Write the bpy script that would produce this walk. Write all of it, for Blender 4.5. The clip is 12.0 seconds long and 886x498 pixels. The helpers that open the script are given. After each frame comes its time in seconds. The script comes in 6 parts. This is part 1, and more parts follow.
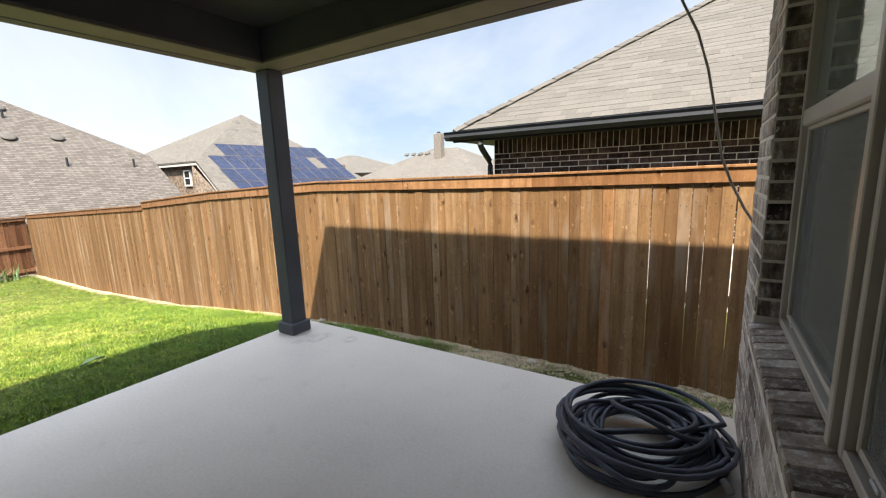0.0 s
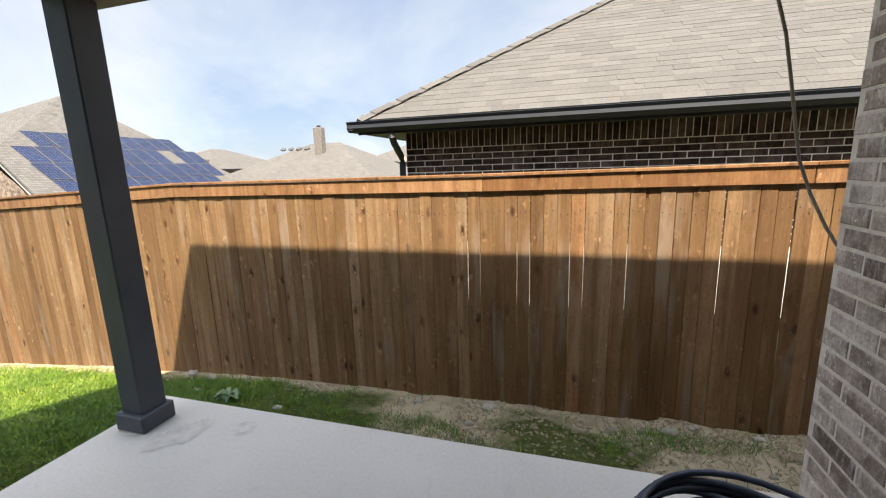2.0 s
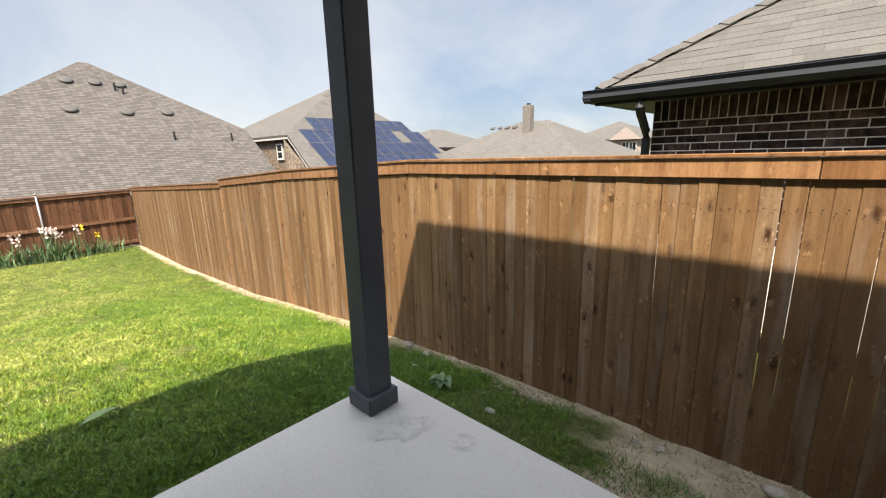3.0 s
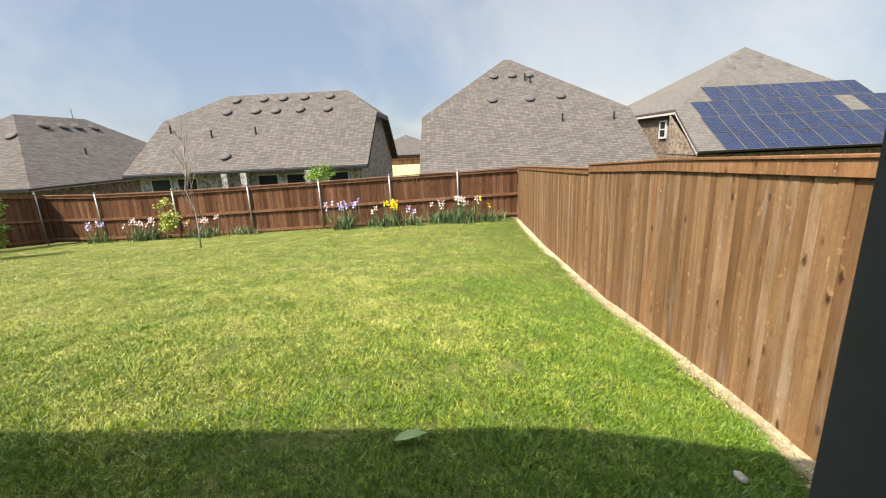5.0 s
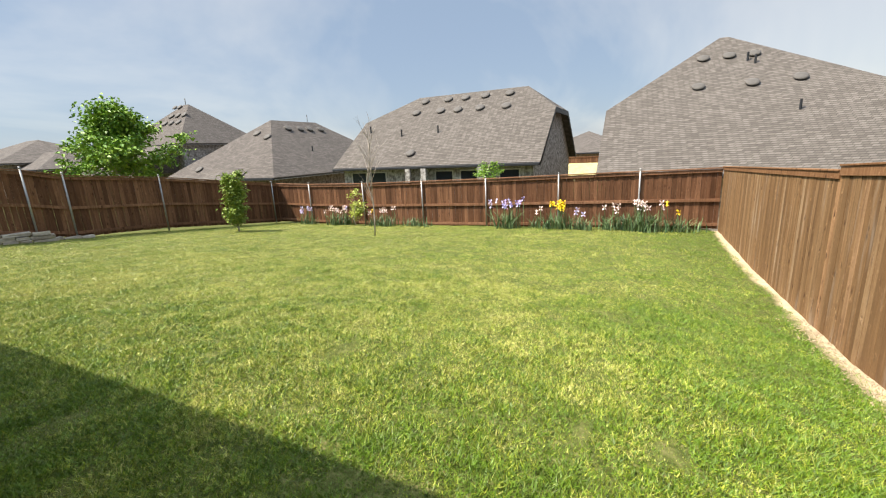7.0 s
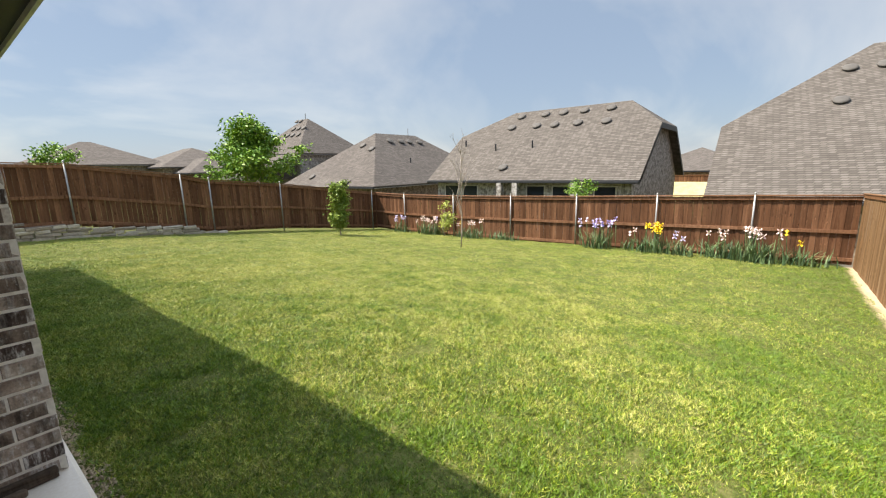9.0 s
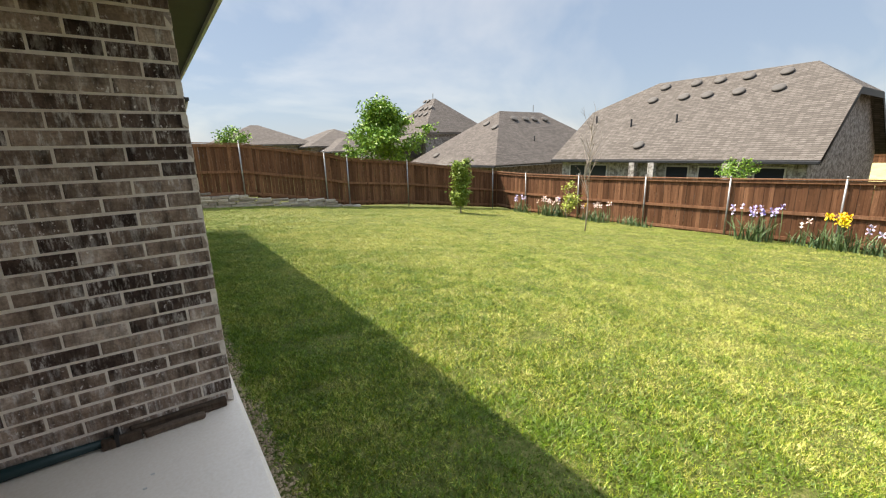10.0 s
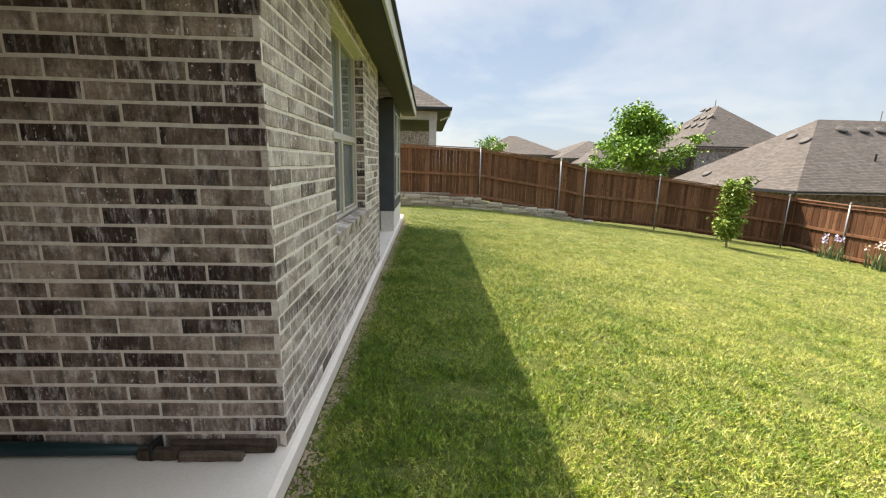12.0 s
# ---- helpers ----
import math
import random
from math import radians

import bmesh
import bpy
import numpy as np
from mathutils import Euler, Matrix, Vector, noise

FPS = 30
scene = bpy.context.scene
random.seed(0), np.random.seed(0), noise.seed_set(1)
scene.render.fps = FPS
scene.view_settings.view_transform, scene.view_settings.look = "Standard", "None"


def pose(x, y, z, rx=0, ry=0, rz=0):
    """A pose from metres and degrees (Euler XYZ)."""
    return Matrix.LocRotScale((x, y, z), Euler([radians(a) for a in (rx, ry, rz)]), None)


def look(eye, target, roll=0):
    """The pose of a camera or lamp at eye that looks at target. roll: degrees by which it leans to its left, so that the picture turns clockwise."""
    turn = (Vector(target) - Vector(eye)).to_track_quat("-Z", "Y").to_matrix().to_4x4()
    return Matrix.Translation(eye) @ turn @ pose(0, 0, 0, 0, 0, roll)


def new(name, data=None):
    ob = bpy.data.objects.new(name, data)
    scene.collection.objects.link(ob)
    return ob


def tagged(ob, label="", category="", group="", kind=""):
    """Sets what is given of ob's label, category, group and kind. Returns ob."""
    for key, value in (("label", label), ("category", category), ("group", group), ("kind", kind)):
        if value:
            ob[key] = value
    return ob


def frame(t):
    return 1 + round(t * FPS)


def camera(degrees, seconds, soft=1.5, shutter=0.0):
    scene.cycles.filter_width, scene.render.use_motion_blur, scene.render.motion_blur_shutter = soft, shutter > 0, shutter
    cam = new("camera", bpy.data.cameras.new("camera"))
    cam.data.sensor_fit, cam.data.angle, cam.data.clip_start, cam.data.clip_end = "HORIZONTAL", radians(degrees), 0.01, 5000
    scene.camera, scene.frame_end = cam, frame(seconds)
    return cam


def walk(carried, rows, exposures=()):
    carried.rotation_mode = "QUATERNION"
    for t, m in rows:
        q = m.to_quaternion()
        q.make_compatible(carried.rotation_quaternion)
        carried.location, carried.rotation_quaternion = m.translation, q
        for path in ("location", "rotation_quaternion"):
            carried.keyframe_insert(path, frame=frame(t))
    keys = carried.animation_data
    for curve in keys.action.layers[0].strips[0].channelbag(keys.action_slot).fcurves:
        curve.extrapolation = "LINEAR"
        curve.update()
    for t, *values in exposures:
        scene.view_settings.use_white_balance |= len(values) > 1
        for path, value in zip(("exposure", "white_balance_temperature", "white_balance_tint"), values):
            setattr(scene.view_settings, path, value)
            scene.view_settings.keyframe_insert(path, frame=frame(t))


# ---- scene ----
cam = camera(94.1, 12.0, soft=1.2)

PATH = [
    (0, (0.66, 1.281, 1.316), (-0.4, 2.94, 0.966), -2.0),
    (0.3, (0.537, 1.343, 1.313), (-0.090, 3.207, 0.949), -2.3),
    (0.5, (0.519, 1.467, 1.329), (0.021, 3.37, 0.964), -3.1),
    (1, (0.332, 1.663, 1.356), (-0.059, 3.596, 1.022), -3.6),
    (1.5, (0.098, 1.832, 1.348), (-0.258, 3.767, 0.99), -2.8),
    (2, (-0.125, 1.969, 1.358), (-0.684, 3.85, 0.974), -1.8),
    (2.5, (-0.357, 2.157, 1.352), (-1.327, 3.852, 0.924), -1.6),
    (3, (-0.641, 2.3, 1.352), (-1.984, 3.711, 0.899), -1.6),
    (3.5, (-0.905, 2.417, 1.363), (-2.557, 3.446, 0.902), -1.8),
    (3.7, (-1.036, 2.484, 1.365), (-2.786, 3.338, 0.907), -2.0),
    (5.3, (-1.855, 2.765, 1.434), (-3.781, 2.556, 0.938), -2.7),
    (5.5, (-1.932, 2.764, 1.413), (-3.846, 2.471, 0.915), -2.7),
    (6, (-2.12, 2.81, 1.407), (-3.988, 2.307, 0.901), -3.0),
    (6.5, (-2.277, 2.817, 1.365), (-4.09, 2.127, 0.878), -3.1),
    (7, (-2.427, 2.933, 1.372), (-4.177, 2.081, 0.911), -2.8),
    (8.8, (-2.265, 3.167, 1.46), (-3.845, 2.004, 1.074), -1.4),
    (9, (-2.248, 3.172, 1.467), (-3.786, 1.954, 1.076), -1.4),
    (9.5, (-2.225, 3.12, 1.462), (-3.601, 1.73, 1.045), -1.3),
    (10, (-2.279, 3.06, 1.448), (-3.397, 1.471, 0.976), -1.6),
    (10.5, (-2.452, 2.982, 1.431), (-3.346, 1.271, 0.909), -2.1),
    (11, (-2.65, 2.736, 1.414), (-3.452, 0.986, 0.874), -2.2),
    (11.3, (-2.754, 2.619, 1.390), (-3.488, 0.831, 0.877), -1.3),
    (11.5, (-2.854, 2.505, 1.361), (-3.468, 0.655, 0.915), 0.6),
    (11.7, (-2.975, 2.406, 1.297), (-3.390, 0.477, 0.973), 3.7),
    (12, (-3.134, 2.195, 1.302), (-3.212, 0.239, 0.891), 1.2),
]
walk(cam, [(t, look(eye, target, roll)) for t, eye, target, roll in PATH], [(0, 1.72, 7150, 11), (1.5, 1.74, 7200, 12), (2.5, 1.5, 7200, 12), (3.5, 1.33, 7300, 12), (5.5, 1.27, 7300, 11), (7.0, 1.27, 7250, 10), (9.5, 1.28, 7350, 11), (10.5, 1.5, 7650, 12), (12, 1.54, 7700, 12)])

# ---- light ----
SUN_FROM = Vector((0.36, -0.55, 1.0)).normalized()
world = bpy.data.worlds.new("world")
scene.world = world
world.use_nodes = True
wn, wl = world.node_tree.nodes, world.node_tree.links
wn.clear()
sky = wn.new("ShaderNodeTexSky")
sky.sky_type, sky.sun_disc = "NISHITA", False
sky.sun_elevation, sky.sun_rotation = math.asin(SUN_FROM.z), math.atan2(SUN_FROM.x, SUN_FROM.y)
sky.air_density, sky.dust_density, sky.ozone_density = 1.0, 0.5, 1.4
w_co = wn.new("ShaderNodeTexCoord")
w_sep = wn.new("ShaderNodeSeparateXYZ")
w_add = wn.new("ShaderNodeMath"); w_add.operation = "ADD"; w_add.inputs[1].default_value = 0.40
w_dx = wn.new("ShaderNodeMath"); w_dx.operation = "DIVIDE"
w_dy = wn.new("ShaderNodeMath"); w_dy.operation = "DIVIDE"
w_comb = wn.new("ShaderNodeCombineXYZ")
w_noise = wn.new("ShaderNodeTexNoise")
w_noise.inputs["Scale"].default_value, w_noise.inputs["Detail"].default_value = 0.9, 6.0
w_noise.inputs["Roughness"].default_value, w_noise.inputs["Distortion"].default_value = 0.55, 0.5
w_ramp = wn.new("ShaderNodeValToRGB")
w_ramp.color_ramp.elements[0].position, w_ramp.color_ramp.elements[0].color = 0.39, (0.0, 0.0, 0.0, 1)
w_ramp.color_ramp.elements[1].position, w_ramp.color_ramp.elements[1].color = 0.68, (1.0, 1.0, 1.0, 1)
w_mix = wn.new("ShaderNodeMix"); w_mix.data_type = "RGBA"
w_mix.inputs[0].default_value = 0.75
w_cloud = wn.new("ShaderNodeMix"); w_cloud.data_type = "RGBA"
w_cloud.inputs["A"].default_value, w_cloud.inputs["B"].default_value = (2.2, 3.05, 4.5, 1), (5.2, 5.5, 6.0, 1)
w_bg = wn.new("ShaderNodeBackground"); w_bg.inputs["Strength"].default_value = 0.066
w_out = wn.new("ShaderNodeOutputWorld")
wl.new(w_co.outputs["Generated"], w_sep.inputs[0])
wl.new(w_sep.outputs["Z"], w_add.inputs[0])
wl.new(w_sep.outputs["X"], w_dx.inputs[0]); wl.new(w_add.outputs[0], w_dx.inputs[1])
wl.new(w_sep.outputs["Y"], w_dy.inputs[0]); wl.new(w_add.outputs[0], w_dy.inputs[1])
wl.new(w_dx.outputs[0], w_comb.inputs["X"]); wl.new(w_dy.outputs[0], w_comb.inputs["Y"])
wl.new(w_comb.outputs[0], w_noise.inputs["Vector"])
wl.new(w_noise.outputs["Fac"], w_ramp.inputs["Fac"])
wl.new(w_ramp.outputs["Color"], w_cloud.inputs[0])
wl.new(w_cloud.outputs["Result"], w_mix.inputs["B"])
wl.new(sky.outputs[0], w_mix.inputs["A"])
# thin cloud scatters forward: smooth brightening towards the sun, added unseen as fill light
w_dot = wn.new("ShaderNodeVectorMath"); w_dot.operation = "DOT_PRODUCT"
w_dot.inputs[1].default_value = SUN_FROM
w_glow = wn.new("ShaderNodeMapRange"); w_glow.interpolation_type = "SMOOTHSTEP"
w_glow.inputs["From Min"].default_value, w_glow.inputs["From Max"].default_value = 0.70, 1.0
w_glow.inputs["To Min"].default_value, w_glow.inputs["To Max"].default_value = 1.0, 5.0
w_veil = wn.new("ShaderNodeVectorMath"); w_veil.operation = "SCALE"
wl.new(w_co.outputs["Generated"], w_dot.inputs[0])
wl.new(w_dot.outputs["Value"], w_glow.inputs["Value"])
wl.new(w_mix.outputs["Result"], w_veil.inputs[0])
# and brightest overhead, as under thin overcast; added above the view to lift shade
w_high = wn.new("ShaderNodeMapRange"); w_high.interpolation_type = "SMOOTHSTEP"
w_high.inputs["From Min"].default_value, w_high.inputs["From Max"].default_value = 0.40, 0.90
w_high.inputs["To Min"].default_value, w_high.inputs["To Max"].default_value = 0.0, 2.0
w_sum = wn.new("ShaderNodeMath"); w_sum.operation = "ADD"
wl.new(w_sep.outputs["Z"], w_high.inputs["Value"])
wl.new(w_glow.outputs["Result"], w_sum.inputs[0]); wl.new(w_high.outputs["Result"], w_sum.inputs[1])
wl.new(w_sum.outputs[0], w_veil.inputs["Scale"])
wl.new(w_veil.outputs[0], w_bg.inputs["Color"])
wl.new(w_bg.outputs[0], w_out.inputs[0])

sun = new("sun", bpy.data.lights.new("sun", "SUN"))
sun.data.energy, sun.data.angle, sun.data.color = 4.3, radians(0.8), (1.0, 0.95, 0.87)
sun.matrix_world = look(SUN_FROM * 30, (0, 0, 0))


# ---- materials ----
class Mat:
    """A node material under construction: short calls for the nodes used again and again."""

    def __init__(self, name, rough=0.8, metal=0.0, spec=0.3):
        self.m = bpy.data.materials.new(name)
        self.m.use_nodes = True
        self.n, self.l = self.m.node_tree.nodes, self.m.node_tree.links
        self.b = self.n["Principled BSDF"]
        self.b.inputs["Roughness"].default_value = rough
        self.b.inputs["Metallic"].default_value = metal
        self.b.inputs["Specular IOR Level"].default_value = spec
        self.co = None

    def pos(self, scale=(1, 1, 1), local=False):
        if local:
            src = self.n.new("ShaderNodeTexCoord").outputs["Object"]
        else:
            src = self.n.new("ShaderNodeNewGeometry").outputs["Position"]
        mp = self.n.new("ShaderNodeMapping")
        mp.inputs["Scale"].default_value = scale
        self.l.new(src, mp.inputs["Vector"])
        return mp

    def noise(self, scale, stretch=(1, 1, 1), detail=4.0, rough=0.55, shift=None, local=False):
        mp = self.pos(stretch, local)
        if shift is not None:
            cmb = self.n.new("ShaderNodeVectorMath"); cmb.operation = "SCALE"
            cmb.inputs[0].default_value = (37.0, 17.0, 71.0)
            self.l.new(shift, cmb.inputs["Scale"])
            self.l.new(cmb.outputs[0], mp.inputs["Location"])
        nz = self.n.new("ShaderNodeTexNoise")
        nz.inputs["Scale"].default_value, nz.inputs["Detail"].default_value = scale, detail
        nz.inputs["Roughness"].default_value = rough
        self.l.new(mp.outputs[0], nz.inputs["Vector"])
        return nz.outputs["Fac"]

    def rnd(self):
        o = self.n.new("ShaderNodeObjectInfo").outputs["Random"]
        i = self.n.new("ShaderNodeNewGeometry").outputs["Random Per Island"]
        a = self.math("ADD", o, i)
        return self.math("FRACT", a)

    def math(self, op, a, b=None, clamp=False):
        nd = self.n.new("ShaderNodeMath")
        nd.operation, nd.use_clamp = op, clamp
        for k, v in enumerate((a, b)):
            if v is None:
                continue
            if isinstance(v, (int, float)):
                nd.inputs[k].default_value = v
            else:
                self.l.new(v, nd.inputs[k])
        return nd.outputs[0]

    def ramp(self, fac, *stops):
        r = self.n.new("ShaderNodeValToRGB")
        e = r.color_ramp.elements
        while len(e) < len(stops):
            e.new(0.5)
        for k, (p, c) in enumerate(stops):
            e[k].position = p
            e[k].color = (*c, 1) if isinstance(c, (tuple, list)) else (c, c, c, 1)
        self.l.new(fac, r.inputs["Fac"])
        return r.outputs["Color"]

    def mix(self, fac, a, b, kind="MIX"):
        m = self.n.new("ShaderNodeMix")
        m.data_type, m.blend_type = "RGBA", kind
        for key, v in (("Factor", fac), ("A", a), ("B", b)):
            if isinstance(v, (tuple, list)):
                m.inputs[key].default_value = (*v, 1)
            elif isinstance(v, (int, float)):
                m.inputs[0].default_value = v
            else:
                self.l.new(v, m.inputs[0] if key == "Factor" else m.inputs[key])
        return m.outputs["Result"]

    def done(self, colour, bump=None, strength=0.3, dist=0.01, rough=None):
        if isinstance(colour, (tuple, list)):
            self.b.inputs["Base Color"].default_value = (*colour, 1)
        else:
            self.l.new(colour, self.b.inputs["Base Color"])
        if bump is not None:
            bp = self.n.new("ShaderNodeBump")
            bp.inputs["Strength"].default_value, bp.inputs["Distance"].default_value = strength, dist
            self.l.new(bump, bp.inputs["Height"])
            self.l.new(bp.outputs[0], self.b.inputs["Normal"])
        if rough is not None:
            self.l.new(rough, self.b.inputs["Roughness"])
        return self.m


def mat_brick(name, ramp_stops, haze, haze_amount, dirt=0.30):
    k = Mat(name, 0.9, spec=0.2)
    r = k.rnd()
    base = k.ramp(r, *ramp_stops)
    streak = k.noise(34, (1.0, 1.0, 0.25), 6, 0.72, r)
    patch = k.noise(3.0, (1, 1, 1.2), 3, 0.6)
    both = k.math("MULTIPLY", k.ramp(streak, (0.50, 0.0), (0.62, 1.0)), k.ramp(patch, (0.35, 0.2), (0.65, 1.0)))
    col = k.mix(k.math("MULTIPLY", both, haze_amount), base, haze)
    dark = k.noise(14, (1.0, 1.0, 0.3), 6, 0.7, r)
    burnt = k.ramp(k.noise(4.5, (1.0, 1.0, 1.6), 4, 0.6, r), (0.40, 1.0), (0.58, 0.0))
    col = k.mix(k.math("MULTIPLY", burnt, 0.75), col, k.mix(1.0, col, (0.36, 0.32, 0.30), "MULTIPLY"))
    col = k.mix(1.0, col, k.ramp(dark, (0.36, dirt), (0.52, 0.85), (0.66, 1.0)), "MULTIPLY")
    fleck = k.math("MULTIPLY", k.ramp(k.noise(55, (1, 1, 0.7), 3, 0.6, r), (0.62, 0.0), (0.68, 1.0)), k.ramp(k.noise(2.1, detail=3), (0.46, 0.0), (0.60, 1.0)))
    col = k.mix(k.math("MULTIPLY", fleck, haze_amount * 0.85), col, haze)
    grit = k.noise(90, detail=4)
    col = k.mix(0.35, col, k.ramp(grit, (0.3, 0.25), (0.7, 0.9)), "OVERLAY")
    return k.done(col, k.math("ADD", grit, k.math("MULTIPLY", streak, 1.4)), 0.5, 0.004)


BRICK = mat_brick("brick", ((0.0, (0.085, 0.060, 0.049)), (0.16, (0.15, 0.110, 0.088)), (0.30, (0.30, 0.232, 0.182)), (0.6, (0.39, 0.307, 0.242)), (0.85, (0.46, 0.370, 0.296)), (1.0, (0.54, 0.45, 0.37))), (0.82, 0.79, 0.74), 1.0)
# Paler copy of BRICK: white smears, plus skylight painted into the yard-facing walls.
BRICK_LIT = mat_brick("brick_lit", ((0.0, (0.22, 0.18, 0.15)), (0.2, (0.44, 0.37, 0.305)), (0.6, (0.58, 0.50, 0.42)), (1.0, (0.68, 0.61, 0.53))), (0.88, 0.86, 0.82), 1.0, 0.7)
BRICK_DARK = mat_brick("brick_dark", ((0.0, (0.04, 0.026, 0.023)), (0.5, (0.095, 0.058, 0.050)), (1.0, (0.16, 0.105, 0.09))), (0.3, 0.26, 0.24), 0.25)
k = Mat("mortar", 0.95, spec=0.1)
MORTAR = k.done(k.ramp(k.noise(30, detail=5), (0.3, (0.64, 0.595, 0.52)), (0.7, (0.83, 0.785, 0.70))), k.noise(140), 0.4, 0.003)

k = Mat("concrete", 0.5, spec=0.5)
big, fine = k.noise(0.8, detail=5), k.noise(60, detail=5)
c = k.ramp(big, (0.3, (0.64, 0.575, 0.485)), (0.72, (0.77, 0.70, 0.60)))
c = k.mix(0.25, c, k.ramp(fine, (0.3, 0.3), (0.7, 0.72)), "OVERLAY")
c = k.mix(k.ramp(k.noise(7, detail=6), (0.60, 0.0), (0.74, 0.25)), c, (0.48, 0.43, 0.36))
CONCRETE = k.done(c, fine, 0.12, 0.003)
k = Mat("stain", 0.8)
STAIN = k.done(k.ramp(k.noise(14, detail=5), (0.35, (0.58, 0.52, 0.44)), (0.65, (0.74, 0.67, 0.575))))


def mat_cedar(name, ramp_stops, grain_dark, knots=True, grey=0.0, far_tone=None):
    """Rough-sawn stained cedar. The last argument is a tint that paints the far stretch dimmer."""
    k = Mat(name, 0.82, spec=0.1)
    r = k.rnd()
    base = k.ramp(r, *ramp_stops)
    grain = k.noise(22, (1.0, 1.0, 0.05), 6, 0.65, r)
    col = k.mix(k.ramp(grain, (0.36, 0.52), (0.60, 0.0)), base, grain_dark)
    figure = k.noise(13, (1.0, 1.0, 0.42), 3, 0.5, r)
    bands = k.math("ABSOLUTE", k.math("SUBTRACT", k.math("FRACT", k.math("MULTIPLY", figure, 9.0)), 0.5))
    col = k.mix(k.ramp(bands, (0.0, 0.30), (0.16, 0.0)), col, grain_dark)
    wash = k.noise(1.4, (1.0, 1.0, 0.8), 4, 0.6, r)
    col = k.mix(0.55, col, k.ramp(wash, (0.3, 0.33), (0.7, 0.66)), "OVERLAY")
    if knots:
        v = k.n.new("ShaderNodeTexVoronoi")
        v.inputs["Scale"].default_value = 4.2
        mp = k.pos((2.2, 2.2, 1.0))
        sh = k.n.new("ShaderNodeVectorMath"); sh.operation = "SCALE"
        sh.inputs[0].default_value = (23.0, 5.0, 41.0)
        k.l.new(r, sh.inputs["Scale"])
        k.l.new(sh.outputs[0], mp.inputs["Location"])
        k.l.new(mp.outputs[0], v.inputs["Vector"])
        jag = k.math("ADD", v.outputs["Distance"], k.math("MULTIPLY", k.math("SUBTRACT", k.noise(38, detail=3), 0.5), 0.22))
        some = k.ramp(v.outputs["Color"], (0.30, 0.15), (0.62, 1.0))
        rings = k.math("ABSOLUTE", k.math("SUBTRACT", k.math("FRACT", k.math("MULTIPLY", jag, 11.0)), 0.5))
        swirl = k.math("MULTIPLY", k.ramp(rings, (0.0, 0.5), (0.25, 0.0)), k.ramp(jag, (0.22, 1.0), (0.42, 0.0)))
        col = k.mix(k.math("MULTIPLY", swirl, some), col, grain_dark)
        spot = k.math("MULTIPLY", k.ramp(jag, (0.07, 1.0), (0.13, 0.65), (0.23, 0.0)), some)
        col = k.mix(spot, col, (0.055, 0.025, 0.012))
        chip = k.math("MULTIPLY", k.ramp(k.noise(26, (1.0, 1.0, 0.55), 3, 0.6, r), (0.59, 0.0), (0.65, 0.75)), k.ramp(jag, (0.18, 1.0), (0.5, 0.15)))
        col = k.mix(chip, col, k.mix(1.0, base, (1.7, 1.75, 1.9), "MULTIPLY"))
    stain = k.ramp(k.noise(2.6, (3.0, 3.0, 0.22), 5, 0.65, r), (0.50, 0.0), (0.68, 0.55))
    col = k.mix(stain, col, k.mix(1.0, col, (0.55, 0.50, 0.46), "MULTIPLY"))
    if grey:
        g = k.ramp(k.noise(2.2, (2.5, 2.5, 0.35), 4, 0.6, r), (0.56, 0.0), (0.70, grey))
        col = k.mix(g, col, (0.33, 0.27, 0.21))
    # Beyond x = -2.6 a lower brightness is painted into the boards.
    if far_tone:
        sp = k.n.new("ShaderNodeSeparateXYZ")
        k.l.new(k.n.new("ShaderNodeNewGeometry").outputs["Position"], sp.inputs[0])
        far_dim = k.math("MULTIPLY", k.math("SUBTRACT", -2.6, sp.outputs["X"]), 0.30, True)
        col = k.mix(k.math("MULTIPLY", far_dim, k.ramp(wash, (0.25, 0.75), (0.75, 1.0))), col, k.mix(1.0, col, far_tone, "MULTIPLY"))
    return k.done(col, k.math("ADD", grain, k.noise(70, (1.0, 1.0, 0.15), 4, 0.6, r)), 0.6, 0.006)


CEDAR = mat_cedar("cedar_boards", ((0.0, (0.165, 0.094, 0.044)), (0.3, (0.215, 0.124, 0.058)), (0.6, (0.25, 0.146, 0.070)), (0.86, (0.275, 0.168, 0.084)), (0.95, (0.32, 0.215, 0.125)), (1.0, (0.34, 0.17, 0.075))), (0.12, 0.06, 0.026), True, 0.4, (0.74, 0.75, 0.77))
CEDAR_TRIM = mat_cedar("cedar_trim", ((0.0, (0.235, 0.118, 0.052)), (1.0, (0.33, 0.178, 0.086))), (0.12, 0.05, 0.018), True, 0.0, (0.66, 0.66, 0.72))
CEDAR_BACK = mat_cedar("cedar_far_boards", ((0.0, (0.10, 0.048, 0.026)), (0.5, (0.155, 0.074, 0.040)), (1.0, (0.235, 0.118, 0.065))), (0.05, 0.022, 0.011))
CEDAR_RAIL = mat_cedar("cedar_rails", ((0.0, (0.19, 0.095, 0.053)), (1.0, (0.26, 0.135, 0.078))), (0.09, 0.04, 0.02))
k = Mat("galvanised", 0.45, 0.6)
GALV = k.done(k.ramp(k.noise(20), (0.3, (0.26, 0.26, 0.25)), (0.7, (0.38, 0.38, 0.37))))


def mat_paint(name, colour, rough=0.5, var=0.12, spec=0.35):
    k = Mat(name, rough, spec=spec)
    lo, hi = tuple(x * (1 - var) for x in colour), tuple(min(1, x * (1 + var)) for x in colour)
    return k.done(k.ramp(k.noise(5, detail=5), (0.3, lo), (0.7, hi)), k.noise(160, (1, 1, 0.3)), 0.08, 0.002)


